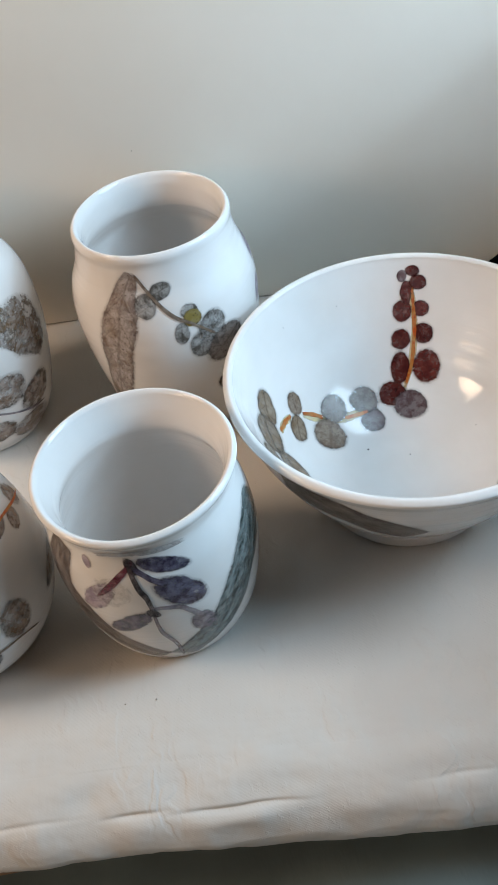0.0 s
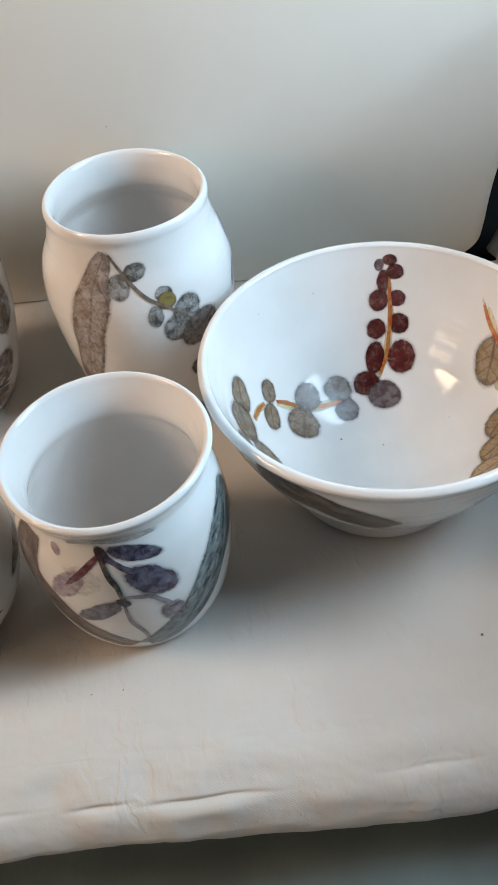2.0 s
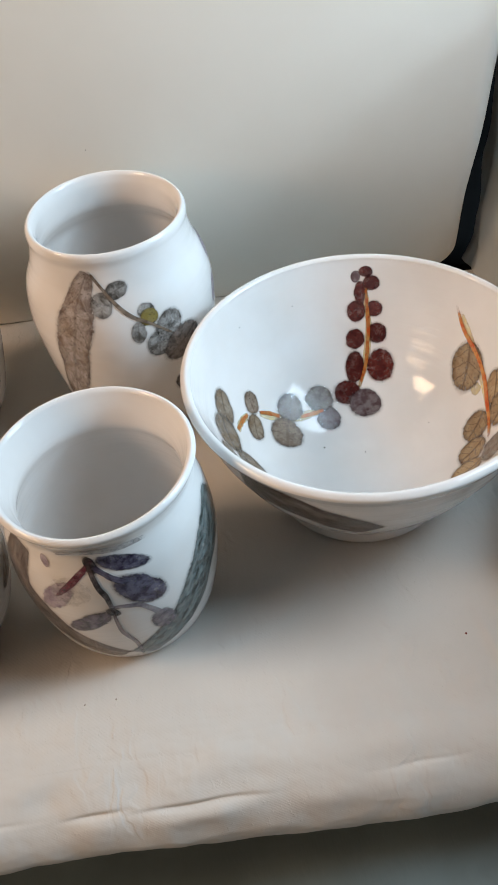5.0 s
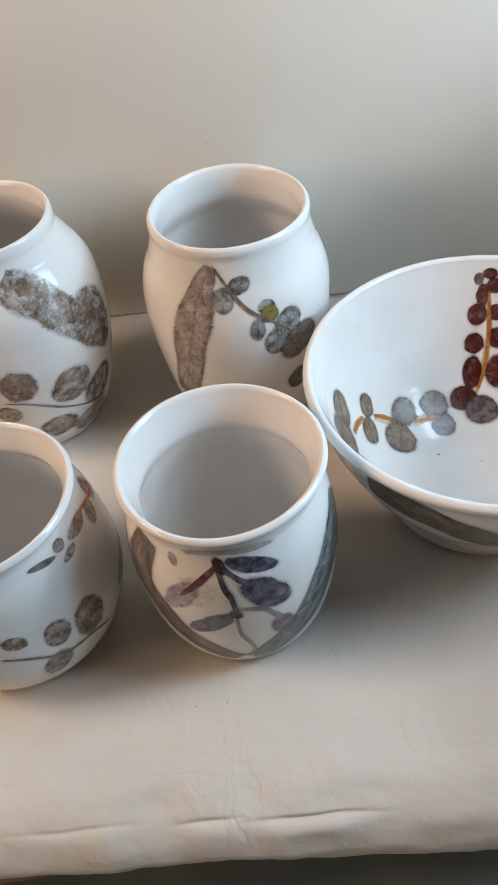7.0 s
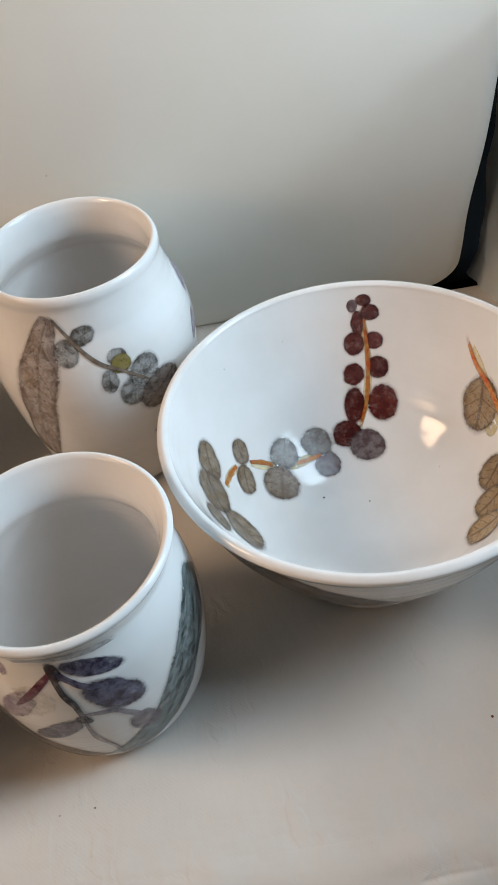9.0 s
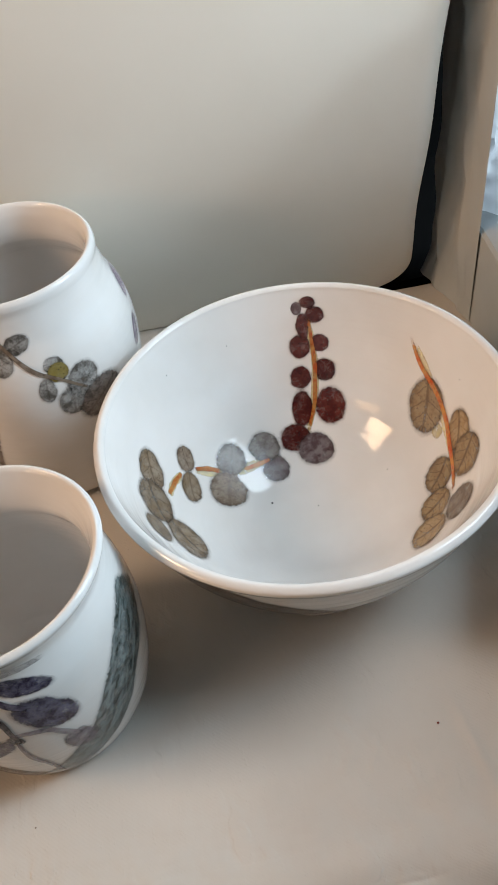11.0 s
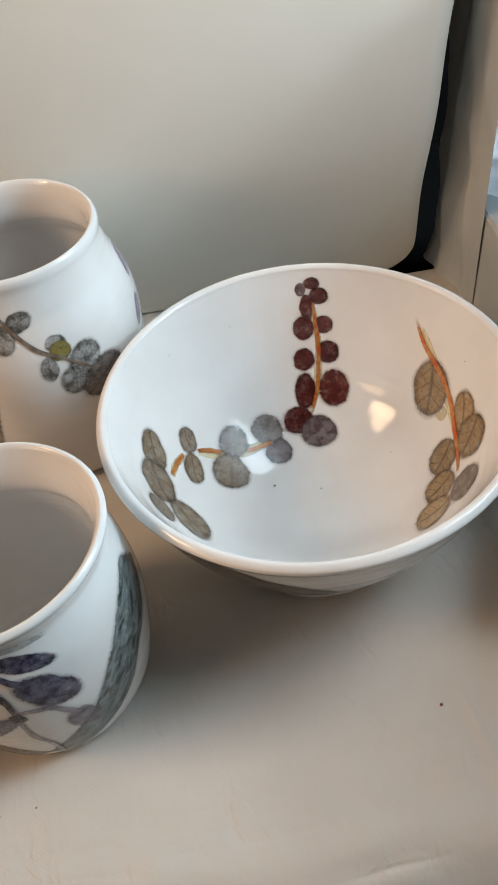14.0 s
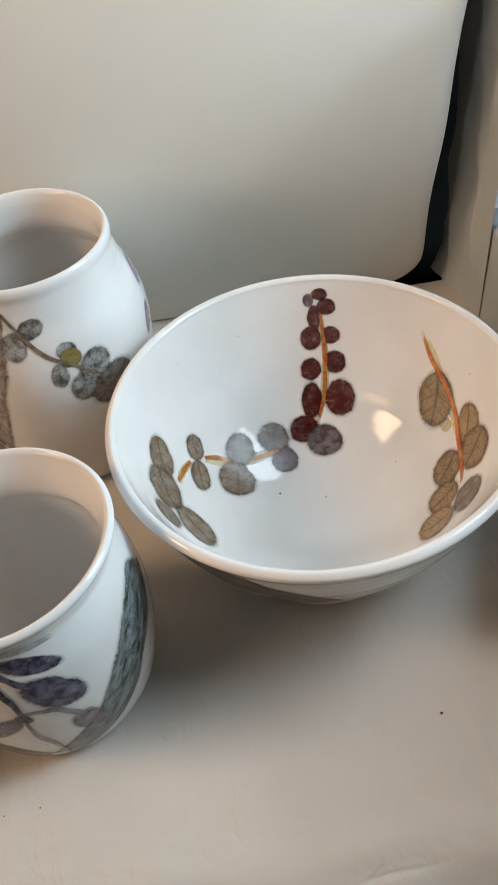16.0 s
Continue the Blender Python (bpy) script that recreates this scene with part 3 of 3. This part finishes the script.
ROUND = Surface((-0.1784, 0.2631), FP_OUTER, FP_INNER, 0.1089, 0.008, 3.0)
BOWL = Surface((0.0921, 0.3134), BOWL_OUTER, BOWL_INNER, 0.0995, 0.005, 0.9)
jar = pot("jar", JAR, "glossy white stoneware jar painted with purple leaves and teal bands", "jar")
vase = pot("vase", VASE, "glossy white stoneware vase printed with grey leaves and sprig", "vase")
tall_vase = pot("vase", TALL, "tall white stoneware vase with mottled brown leaf band", "vase")
round_pot = pot("jar", ROUND, "round white stoneware pot with small brown leaf sprigs", "jar")
bowl = pot("bowl", BOWL, "wide white glazed bowl painted with red and tan leaf branches", "bowl")


def width_at(shape, u):
    if shape == "round":
        return math.sqrt(max(0.0, 1 - (2 * u - 1) ** 2))
    if shape == "leaf":
        return max(0.0, math.sin(math.pi * u)) ** 0.62
    if shape == "long":
        return (0.22 + 0.78 * min(1, u / 0.45) ** 0.8) * (1 - 0.35 * max(0, u - 0.6) / 0.4)
    if shape == "band":
        return 0.55 + 0.45 * math.sin(math.pi * min(1, u * 1.1)) + 0.12 * math.sin(9 * u)
    return 0.30 + 0.70 * math.sin(math.pi * u) ** 0.5


PAINTED = [0]


def paint(owner, surface, side, name, line, half, shape, mat, label=""):
    """A painted mark on the glaze. line: (degrees round the axis, mm below the lip); half: half its width in mm."""
    PAINTED[0] += 1
    lift = {"stem": 0.00045, "band": 0.00012, "long": 0.00012}.get(shape, 0.00016 + 0.00002 * (PAINTED[0] % 10))
    if name == "pale_wash":
        lift = 0.0001
    half *= 0.001 * (1.22 if shape != "stem" else 1.28)
    mid_r = surface.radius(side, 0.001 * sum(a for _, a in line) / len(line))
    pts = [(radians(t) * mid_r, 0.001 * a) for t, a in line]
    if shape in ("round", "leaf"):
        (x0, y0), (x1, y1) = pts[0], pts[-1]
        g = 0.12
        pts = [(x0 + (x0 - x1) * g, y0 + (y0 - y1) * g), (x1 + (x1 - x0) * g, y1 + (y1 - y0) * g)]
    if shape in ("round", "leaf"):
        a, b = Vector(pts[0]), Vector(pts[1])
        line2 = [a + (b - a) * (0.5 - 0.5 * math.cos(math.pi * k / 26)) for k in range(27)]
    else:
        line2 = glide(pts, max(4, 24 // (len(pts) - 1)))
    nv = 13
    bm = bmesh.new()
    uv = bm.loops.layers.uv.new("UVMap")
    depth_uv = bm.loops.layers.uv.new("Depth")
    depth = {}
    where, grid = {}, []
    n = len(line2)
    for i, p in enumerate(line2):
        u = 0.5 - 0.5 * math.cos(math.pi * i / (n - 1)) if shape in ("round", "leaf") else i / (n - 1)
        d = line2[min(i + 1, n - 1)] - line2[max(i - 1, 0)]
        r = surface.radius(side, p.y)
        d = Vector((d.x * r / mid_r, d.y)).normalized()
        w = half * max(width_at(shape, u), 0.03)
        wob = [1 + (0.12 if shape in ("round", "leaf") else 0.42 if shape == "stem" else 0.22) * noise.noise(Vector((u * 4.5, PAINTED[0] * 3.7, 9.0 * k))) for k in (0, 1)]
        row = []
        for j in range(nv):
            v = 2 * j / (nv - 1) - 1
            reach = w * v * wob[v > 0]
            arc = max(p.y + d.x * reach, 0.0062 + 0.0002 * j)
            turn = p.x / mid_r - d.y * reach / surface.radius(side, p.y)
            vert = bm.verts.new(surface.spot(side, turn, arc, lift) - surface.centre)
            where[vert] = (u, j / (nv - 1))
            if shape in ("round", "leaf"):
                d_in = 1 - math.hypot(2 * u - 1, v * max(width_at(shape, u), 0.03))
            else:
                d_in = min(1 - abs(v), (1.3 if shape == "stem" else 3) * (1 - abs(2 * u - 1)))
            depth[vert] = (d_in, 0.0)
            row.append(vert)
        grid.append(row)
    for i in range(n - 1):
        for j in range(nv - 1):
            bm.faces.new((grid[i][j], grid[i][j + 1], grid[i + 1][j + 1], grid[i + 1][j]))
    up = Vector((0, 0, 1))
    middle = grid[n // 2][nv // 2]
    bm.normal_update()
    outward = Vector((middle.co.x, middle.co.y, 0)) * (1 if side == "out" else -1) + up * 0.02
    if middle.normal.dot(outward) < 0:
        bmesh.ops.reverse_faces(bm, faces=bm.faces)
    for f in bm.faces:
        for loop in f.loops:
            loop[uv].uv = where[loop.vert]
            loop[depth_uv].uv = depth[loop.vert]
    return mesh_object(name, bm, mat, owner, label)


def speck(owner, surface, side, turn, arc, size):
    bm = bmesh.new()
    bmesh.ops.create_icosphere(bm, subdivisions=1, radius=1)
    c = surface.spot(side, radians(turn), 0.001 * arc, 0.0) - surface.centre
    for k, v in enumerate(bm.verts):
        v.co = c + v.co * 0.001 * size * (0.75 + 0.5 * random.random())
    mesh_object("iron_speck", bm, DARK_SPECK, owner)



# bowl: branch of round red leaves, running into grey ones
paint(bowl, BOWL, "in", "pale_wash", [(73.9, 17.9), (72.0, 36.7), (71.0, 53.6), (72.0, 72.2), (75.8, 90.7)], 2.0, "stem", HALO)
paint(bowl, BOWL, "in", "pale_wash", [(150.0, 70.5), (140.7, 84.4), (126.6, 94.9), (106.2, 98.8)], 2.7, "stem", HALO)
paint(bowl, BOWL, "in", "pale_wash", [(171.4, 58.7), (163.4, 61.0), (156.1, 64.5)], 2.3, "stem", HALO)
paint(bowl, BOWL, "in", "painted_stem", [(73.3, 19.6), (72.0, 36.7), (71.0, 53.6), (71.7, 72.2), (75.3, 89.0)], 1.1, "stem", ORANGE, "burnt orange painted stem")
paint(bowl, BOWL, "in", "painted_stem", [(149.0, 70.9), (144.0, 77.9), (140.2, 84.9)], 1.6, "stem", ORANGE)
paint(bowl, BOWL, "in", "painted_stem", [(128.2, 94.6), (118.0, 97.5), (106.2, 98.8)], 1.2, "stem", ORANGE)
paint(bowl, BOWL, "in", "painted_stem", [(171.2, 57.8), (163.4, 61.0), (155.6, 64.3)], 1.5, "stem", ORANGE)
paint(bowl, BOWL, "in", "painted_leaf", [(75.6, 17.8), (75.3, 33.1)], 3.6, "leaf", BERRY)
paint(bowl, BOWL, "in", "painted_leaf", [(73.2, 8.0), (73.3, 14.8)], 4.2, "round", BERRY)
paint(bowl, BOWL, "in", "painted_leaf", [(77.2, 11.0), (77.4, 18.3)], 2.9, "round", PLUM)
paint(bowl, BOWL, "in", "painted_leaf", [(70.9, 14.0), (70.9, 23.4)], 5.2, "round", BERRY)
paint(bowl, BOWL, "in", "painted_leaf", [(76.7, 30.6), (77.2, 44.3)], 5.9, "round", BERRY)
paint(bowl, BOWL, "in", "painted_leaf", [(69.2, 30.5), (69.0, 40.6)], 5.2, "round", BERRY)
paint(bowl, BOWL, "in", "painted_leaf", [(77.3, 49.3), (77.9, 62.1)], 6.0, "round", BERRY)
paint(bowl, BOWL, "in", "painted_leaf", [(67.3, 45.0), (66.8, 57.8)], 6.3, "round", BERRY)
paint(bowl, BOWL, "in", "painted_leaf", [(77.4, 64.2), (78.6, 84.5)], 6.1, "round", BERRY)
paint(bowl, BOWL, "in", "painted_leaf", [(64.3, 61.9), (62.2, 82.6)], 8.7, "round", BERRY)
paint(bowl, BOWL, "in", "painted_leaf", [(82.2, 83.4), (84.7, 98.9)], 9.1, "round", BERRY)
paint(bowl, BOWL, "in", "painted_leaf", [(71.0, 89.1), (70.0, 107.4)], 10.1, "round", PLUM)
paint(bowl, BOWL, "in", "painted_leaf", [(99.9, 98.7), (110.0, 112.2)], 7.8, "round", PLUM)
paint(bowl, BOWL, "in", "painted_leaf", [(101.5, 83.3), (109.9, 98.5)], 9.3, "round", GREY)
paint(bowl, BOWL, "in", "painted_leaf", [(122.2, 79.3), (136.2, 92.0)], 9.0, "round", GREY)
paint(bowl, BOWL, "in", "painted_leaf", [(136.6, 90.5), (158.7, 98.6)], 11.4, "round", BROWN)
paint(bowl, BOWL, "in", "painted_leaf", [(145.2, 56.8), (151.4, 69.0)], 6.3, "leaf", BROWN)
paint(bowl, BOWL, "in", "painted_leaf", [(152.6, 68.8), (166.2, 77.0)], 6.6, "leaf", OLIVE)
paint(bowl, BOWL, "in", "painted_leaf", [(159.5, 36.7), (172.8, 49.6)], 9.5, "leaf", OLIVE)
paint(bowl, BOWL, "in", "painted_leaf", [(171.2, 41.2), (187.6, 51.8)], 13.0, "leaf", OLIVE)
paint(bowl, BOWL, "in", "painted_leaf", [(-167.3, 31.9), (-164.9, 49.4)], 8.4, "leaf", OLIVE)
paint(bowl, BOWL, "in", "painted_leaf", [(-175.0, 56.3), (-158.3, 72.3)], 12.5, "leaf", OLIVE)

# bowl: tan leaves on an orange stem
paint(bowl, BOWL, "in", "pale_wash", [(32.9, 23.2), (21.0, 38.3), (7.7, 49.3), (-7.9, 56.4), (-24.3, 58.8)], 2.1, "stem", HALO)
paint(bowl, BOWL, "in", "painted_stem", [(35.1, 20.0), (28.0, 32.9), (18.8, 39.9), (8.2, 46.9), (-3.1, 54.3), (-13.3, 57.4), (-26.6, 59.0)], 1.5, "stem", ORANGE)
paint(bowl, BOWL, "in", "painted_leaf", [(22.6, 38.0), (13.1, 64.4)], 11.2, "leaf", TAN)
paint(bowl, BOWL, "in", "pale_wash", [(8.9, 54.6), (4.6, 59.6)], 3.8, "leaf", HALO)
paint(bowl, BOWL, "in", "painted_leaf", [(3.8, 38.3), (-7.7, 51.9)], 8.2, "leaf", TAN)
paint(bowl, BOWL, "in", "painted_leaf", [(-8.5, 37.3), (-17.8, 55.7)], 10.9, "leaf", TAN)
paint(bowl, BOWL, "in", "painted_leaf", [(-6.4, 59.6), (-16.3, 76.2)], 10.0, "leaf", TAN)
paint(bowl, BOWL, "in", "painted_leaf", [(-28.0, 43.8), (-38.6, 58.1)], 10.9, "leaf", BROWN)
paint(bowl, BOWL, "in", "painted_leaf", [(-21.6, 63.1), (-31.2, 79.7)], 10.1, "leaf", TAN)
paint(bowl, BOWL, "in", "painted_leaf", [(-36.5, 61.2), (-46.8, 79.3)], 11.4, "leaf", TAN)

# bowl: dark brushed leaf outside
paint(bowl, BOWL, "out", "brushed_leaf", [(-145.6, 20.1), (-135.7, 23.2), (-123.9, 30.1), (-111.7, 41.6), (-100.3, 54.4)], 15.9, "band", UMBER, "dark brown brushed leaf under the rim")

# jar: purple sprig between two brushed bands
paint(jar, JAR, "out", "brushed_band", [(-0.5, 33.6), (-20.1, 46.5), (-36.9, 61.5), (-52.6, 80.2), (-70.1, 95.7), (-87.5, 109.1)], 13.5, "band", TEAL, "teal grey brushed band")
paint(jar, JAR, "out", "brushed_band", [(-143.0, 17.0), (-150.0, 44.0), (-134.5, 65.2), (-118.4, 87.9), (-94.8, 105.9)], 10.0, "band", UMBERGREY, "grey brown brushed band")
paint(jar, JAR, "out", "brushed_band", [(-118.0, 15.5), (-104.0, 13.0), (-88.0, 14.5), (-62.0, 16.5)], 2.2, "stem", SLATE)
paint(jar, JAR, "out", "painted_blot", [(-99.6, 17.5), (-95.0, 27.0)], 2.4, "leaf", DARKSTEM)
paint(jar, JAR, "out", "painted_blot", [(-95.5, 52.0), (-89.5, 57.0)], 2.2, "leaf", DARKSTEM)
paint(jar, JAR, "out", "painted_leaf", [(-117.9, 46.5), (-105.5, 31.3)], 8.9, "leaf", PALE)
paint(jar, JAR, "out", "painted_stem", [(-99.1, 17.0), (-96.8, 33.6), (-93.4, 42.8), (-91.5, 57.9)], 1.35, "stem", DARKSTEM, "dark brown painted stem")
paint(jar, JAR, "out", "painted_stem", [(-92.3, 53.0), (-92.0, 72.7), (-87.0, 90.0), (-86.5, 112.0)], 1.0, "stem", PLUMWASH)
paint(jar, JAR, "out", "painted_stem", [(-97.0, 20.5), (-119.0, 42.0)], 1.8, "leaf", WINE, "wine red painted stem")
paint(jar, JAR, "out", "painted_stem", [(-94.8, 50.3), (-78.7, 54.2), (-66.7, 72.7)], 1.5, "stem", PLUMWASH)
paint(jar, JAR, "out", "painted_stem", [(-97.0, 22.5), (-88.0, 31.3), (-80.5, 36.3)], 1.5, "stem", INDIGO)
paint(jar, JAR, "out", "painted_leaf", [(-94.2, 20.1), (-66.5, 29.2)], 4.2, "leaf", INDIGO)
paint(jar, JAR, "out", "painted_leaf", [(-86.2, 33.6), (-64.6, 54.2)], 8.0, "leaf", INDIGO)
paint(jar, JAR, "out", "painted_leaf", [(-111.5, 33.6), (-128.9, 54.2)], 5.9, "leaf", LILAC)
paint(jar, JAR, "out", "painted_leaf", [(-94.4, 54.2), (-118.0, 71.0)], 5.4, "leaf", VIOLET)
paint(jar, JAR, "out", "painted_leaf", [(-62.5, 72.7), (-74.7, 76.5)], 9.6, "leaf", PLUMWASH)
paint(jar, JAR, "out", "painted_leaf", [(-125.0, 18.5), (-122.5, 25.5)], 2.0, "leaf", LILAC)

# vase: one long leaf and a sprig
paint(vase, VASE, "out", "printed_leaf", [(-106.6, 10.0), (-115.8, 27.5), (-120.1, 50.6), (-127.0, 76.4), (-140.3, 116.3)], 11.4, "long", LEAFPRINT, "long brown grey leaf print")
paint(vase, VASE, "out", "painted_stem", [(-106.8, 9.0), (-97.2, 23.4), (-85.1, 38.2), (-73.3, 47.3), (-59.0, 61.8)], 1.0, "stem", BROWN)
paint(vase, VASE, "out", "painted_leaf", [(-99.8, 23.4), (-101.1, 38.2)], 6.3, "round", ASH)
paint(vase, VASE, "out", "painted_leaf", [(-96.3, 25.3), (-82.5, 20.4)], 5.1, "leaf", ASH)
paint(vase, VASE, "out", "painted_leaf", [(-79.7, 38.2), (-69.3, 38.2)], 4.3, "leaf", ASH)
paint(vase, VASE, "out", "painted_leaf", [(-80.8, 44.2), (-82.5, 57.7)], 4.6, "round", ASH)
paint(vase, VASE, "out", "painted_leaf", [(-78.7, 44.2), (-68.2, 41.2)], 5.1, "leaf", GOLD)
paint(vase, VASE, "out", "painted_leaf", [(-67.1, 61.8), (-58.2, 44.2)], 8.8, "leaf", ASH)
paint(vase, VASE, "out", "painted_leaf", [(-70.4, 54.0), (-71.9, 71.2)], 7.8, "round", ASH)
paint(vase, VASE, "out", "painted_leaf", [(-44.4, 61.8), (-67.0, 76.4)], 11.0, "leaf", DARKASH)
paint(vase, VASE, "out", "painted_leaf", [(-53.3, 92.7), (-56.7, 110.4)], 8.5, "leaf", DARKASH)
paint(vase, VASE, "out", "painted_leaf", [(8.2, 27.5), (-7.1, 41.2)], 4.8, "leaf", LILAC)
paint(vase, VASE, "out", "painted_leaf", [(-10.3, 50.6), (-18.5, 66.3)], 4.4, "leaf", LILAC)

# tall vase: mottled band over leafy sprig
paint(tall_vase, TALL, "out", "brushed_band", [(-70.6, 17.4), (-57.7, 29.1), (-47.5, 43.1), (-34.6, 64.6), (-12.2, 92.5)], 13.3, "band", MOTTLED, "mottled brown and olive brushed band")
paint(tall_vase, TALL, "out", "painted_stem", [(-97.0, 97.2), (-79.8, 102.0), (-59.1, 116.9), (-39.4, 127.8), (-21.2, 133.1)], 0.9, "stem", PLUMWASH)
paint(tall_vase, TALL, "out", "painted_leaf", [(-92.2, 83.2), (-72.3, 87.8)], 12.0, "leaf", BROWNLEAF)
paint(tall_vase, TALL, "out", "painted_leaf", [(-63.4, 106.9), (-41.3, 92.5)], 13.4, "leaf", BROWNLEAF)
paint(tall_vase, TALL, "out", "painted_leaf", [(-20.8, 106.9), (-40.8, 127.8)], 13.0, "leaf", BROWNLEAF)
paint(tall_vase, TALL, "out", "painted_leaf", [(-22.3, 142.4), (-56.2, 142.4)], 11.3, "leaf", BROWNLEAF)
paint(tall_vase, TALL, "out", "painted_leaf", [(-54.7, 133.1), (-80.7, 133.1)], 10.1, "leaf", BROWNLEAF)
paint(tall_vase, TALL, "out", "painted_leaf", [(-102.2, 106.9), (-88.0, 111.8)], 8.1, "leaf", BROWNLEAF)
paint(tall_vase, TALL, "out", "painted_leaf", [(-33.5, 47.9), (-14.8, 87.8)], 16.8, "leaf", MOTTLED)

# round pot: two small sprigs
paint(round_pot, ROUND, "out", "painted_stem", [(-85.4, 55.4), (-71.7, 61.8), (-57.6, 71.8), (-41.2, 75.7), (-27.2, 84.3)], 0.9, "stem", BROWN)
paint(round_pot, ROUND, "out", "painted_leaf", [(-73.3, 44.4), (-76.6, 52.0)], 6.0, "round", BROWNLEAF)
paint(round_pot, ROUND, "out", "painted_leaf", [(-62.3, 55.4), (-49.7, 55.4)], 8.3, "leaf", BROWNLEAF)
paint(round_pot, ROUND, "out", "painted_leaf", [(-47.6, 61.8), (-30.8, 61.8)], 12.1, "leaf", BROWNLEAF)
paint(round_pot, ROUND, "out", "painted_leaf", [(-68.6, 75.7), (-54.8, 79.9)], 10.2, "leaf", BROWNLEAF)
paint(round_pot, ROUND, "out", "painted_leaf", [(9.4, 61.8), (-14.4, 71.8)], 5.1, "leaf", BROWNLEAF)
paint(round_pot, ROUND, "out", "painted_leaf", [(22.0, 24.7), (8.6, 24.7)], 6.8, "leaf", BROWNLEAF)
paint(round_pot, ROUND, "out", "painted_leaf", [(3.8, 22.7), (-6.6, 29.6)], 4.7, "leaf", BROWNLEAF)
paint(round_pot, ROUND, "out", "painted_leaf", [(-6.4, 19.3), (-25.0, 19.3)], 3.3, "leaf", BROWNLEAF)
paint(round_pot, ROUND, "out", "painted_leaf", [(-25.0, 22.7), (-35.5, 24.7)], 2.0, "leaf", BROWNLEAF)
paint(round_pot, ROUND, "out", "painted_leaf", [(-28.2, 16.5), (-36.1, 16.5)], 3.2, "leaf", BROWNLEAF)
paint(round_pot, ROUND, "out", "painted_leaf", [(-53.5, 15.8), (-37.5, 19.0)], 1.7, "leaf", DARKASH)
paint(round_pot, ROUND, "out", "painted_stem", [(34.0, 36.4), (-4.6, 19.3), (-20.4, 19.3)], 0.6, "stem", ORANGE)

# iron specks in the glaze
speck(bowl, BOWL, "in", 135.3, 119.9, 0.62)
speck(bowl, BOWL, "in", 56.6, 134.3, 0.45)
speck(bowl, BOWL, "in", 104.9, 26.5, 0.36)
speck(bowl, BOWL, "in", 131.6, 21.6, 0.34)
speck(bowl, BOWL, "in", 14.2, 93.3, 0.34)
speck(bowl, BOWL, "in", 10.1, 26.2, 0.34)


# frayed threads at the corner of the cloth
def thread(start, way, length, seed):
    curve = bpy.data.curves.new("thread", "CURVE")
    curve.dimensions, curve.bevel_depth, curve.bevel_resolution = "3D", 0.00011, 2
    spline = curve.splines.new("POLY")
    spline.points.add(17)
    for k, p in enumerate(spline.points):
        t = k / 17
        side = 0.25 * length * noise.noise(Vector((t * 2.5, seed, 0.0)))
        p.co = (start[0] + way[0] * length * t - way[1] * side, start[1] + way[1] * length * t + way[0] * side,
                start[2] + 0.002 * math.sin(3 * t + seed) + 0.001, 1)
    curve.materials.append(CURTAIN)
    return curve


threads = new("frayed_thread")
threads.location = (0.1138, 0.0901, -0.0120)
tagged(threads, "frayed white threads at the cloth edge", "thread")
for k, (wx, wy, length) in enumerate(((1, 0.1, 0.012), (-1, -0.15, 0.011), (0.8, -0.5, 0.008), (-0.7, 0.5, 0.007), (0.6, 0.8, 0.007), (-0.9, 0.3, 0.010), (0.2, -1, 0.006))):
    strand = new("strand", thread((0, 0, 0), (wx, wy), length, 1.7 * k))
    strand.parent = threads

# crumbs on the cloth
for place, size, mat in (((0.117, 0.191), 0.0006, SPECK), ((-0.0716, 0.1938), 0.00045, GREY_SPECK), ((-0.088, 0.194), 0.0004, GREY_SPECK)):
    bm = bmesh.new()
    bmesh.ops.create_icosphere(bm, subdivisions=1, radius=1)
    for v in bm.verts:
        v.co = Vector((v.co.x * size * (0.8 + 0.6 * random.random()), v.co.y * size * (0.8 + 0.6 * random.random()), v.co.z * size * 0.5))
    crumb = mesh_object("crumb", bm, mat)
    crumb.location = (*place, 0.0008)
    tagged(crumb, "tiny dark brown crumb lying on the white cloth", "crumb", group="crumbs on the cloth")
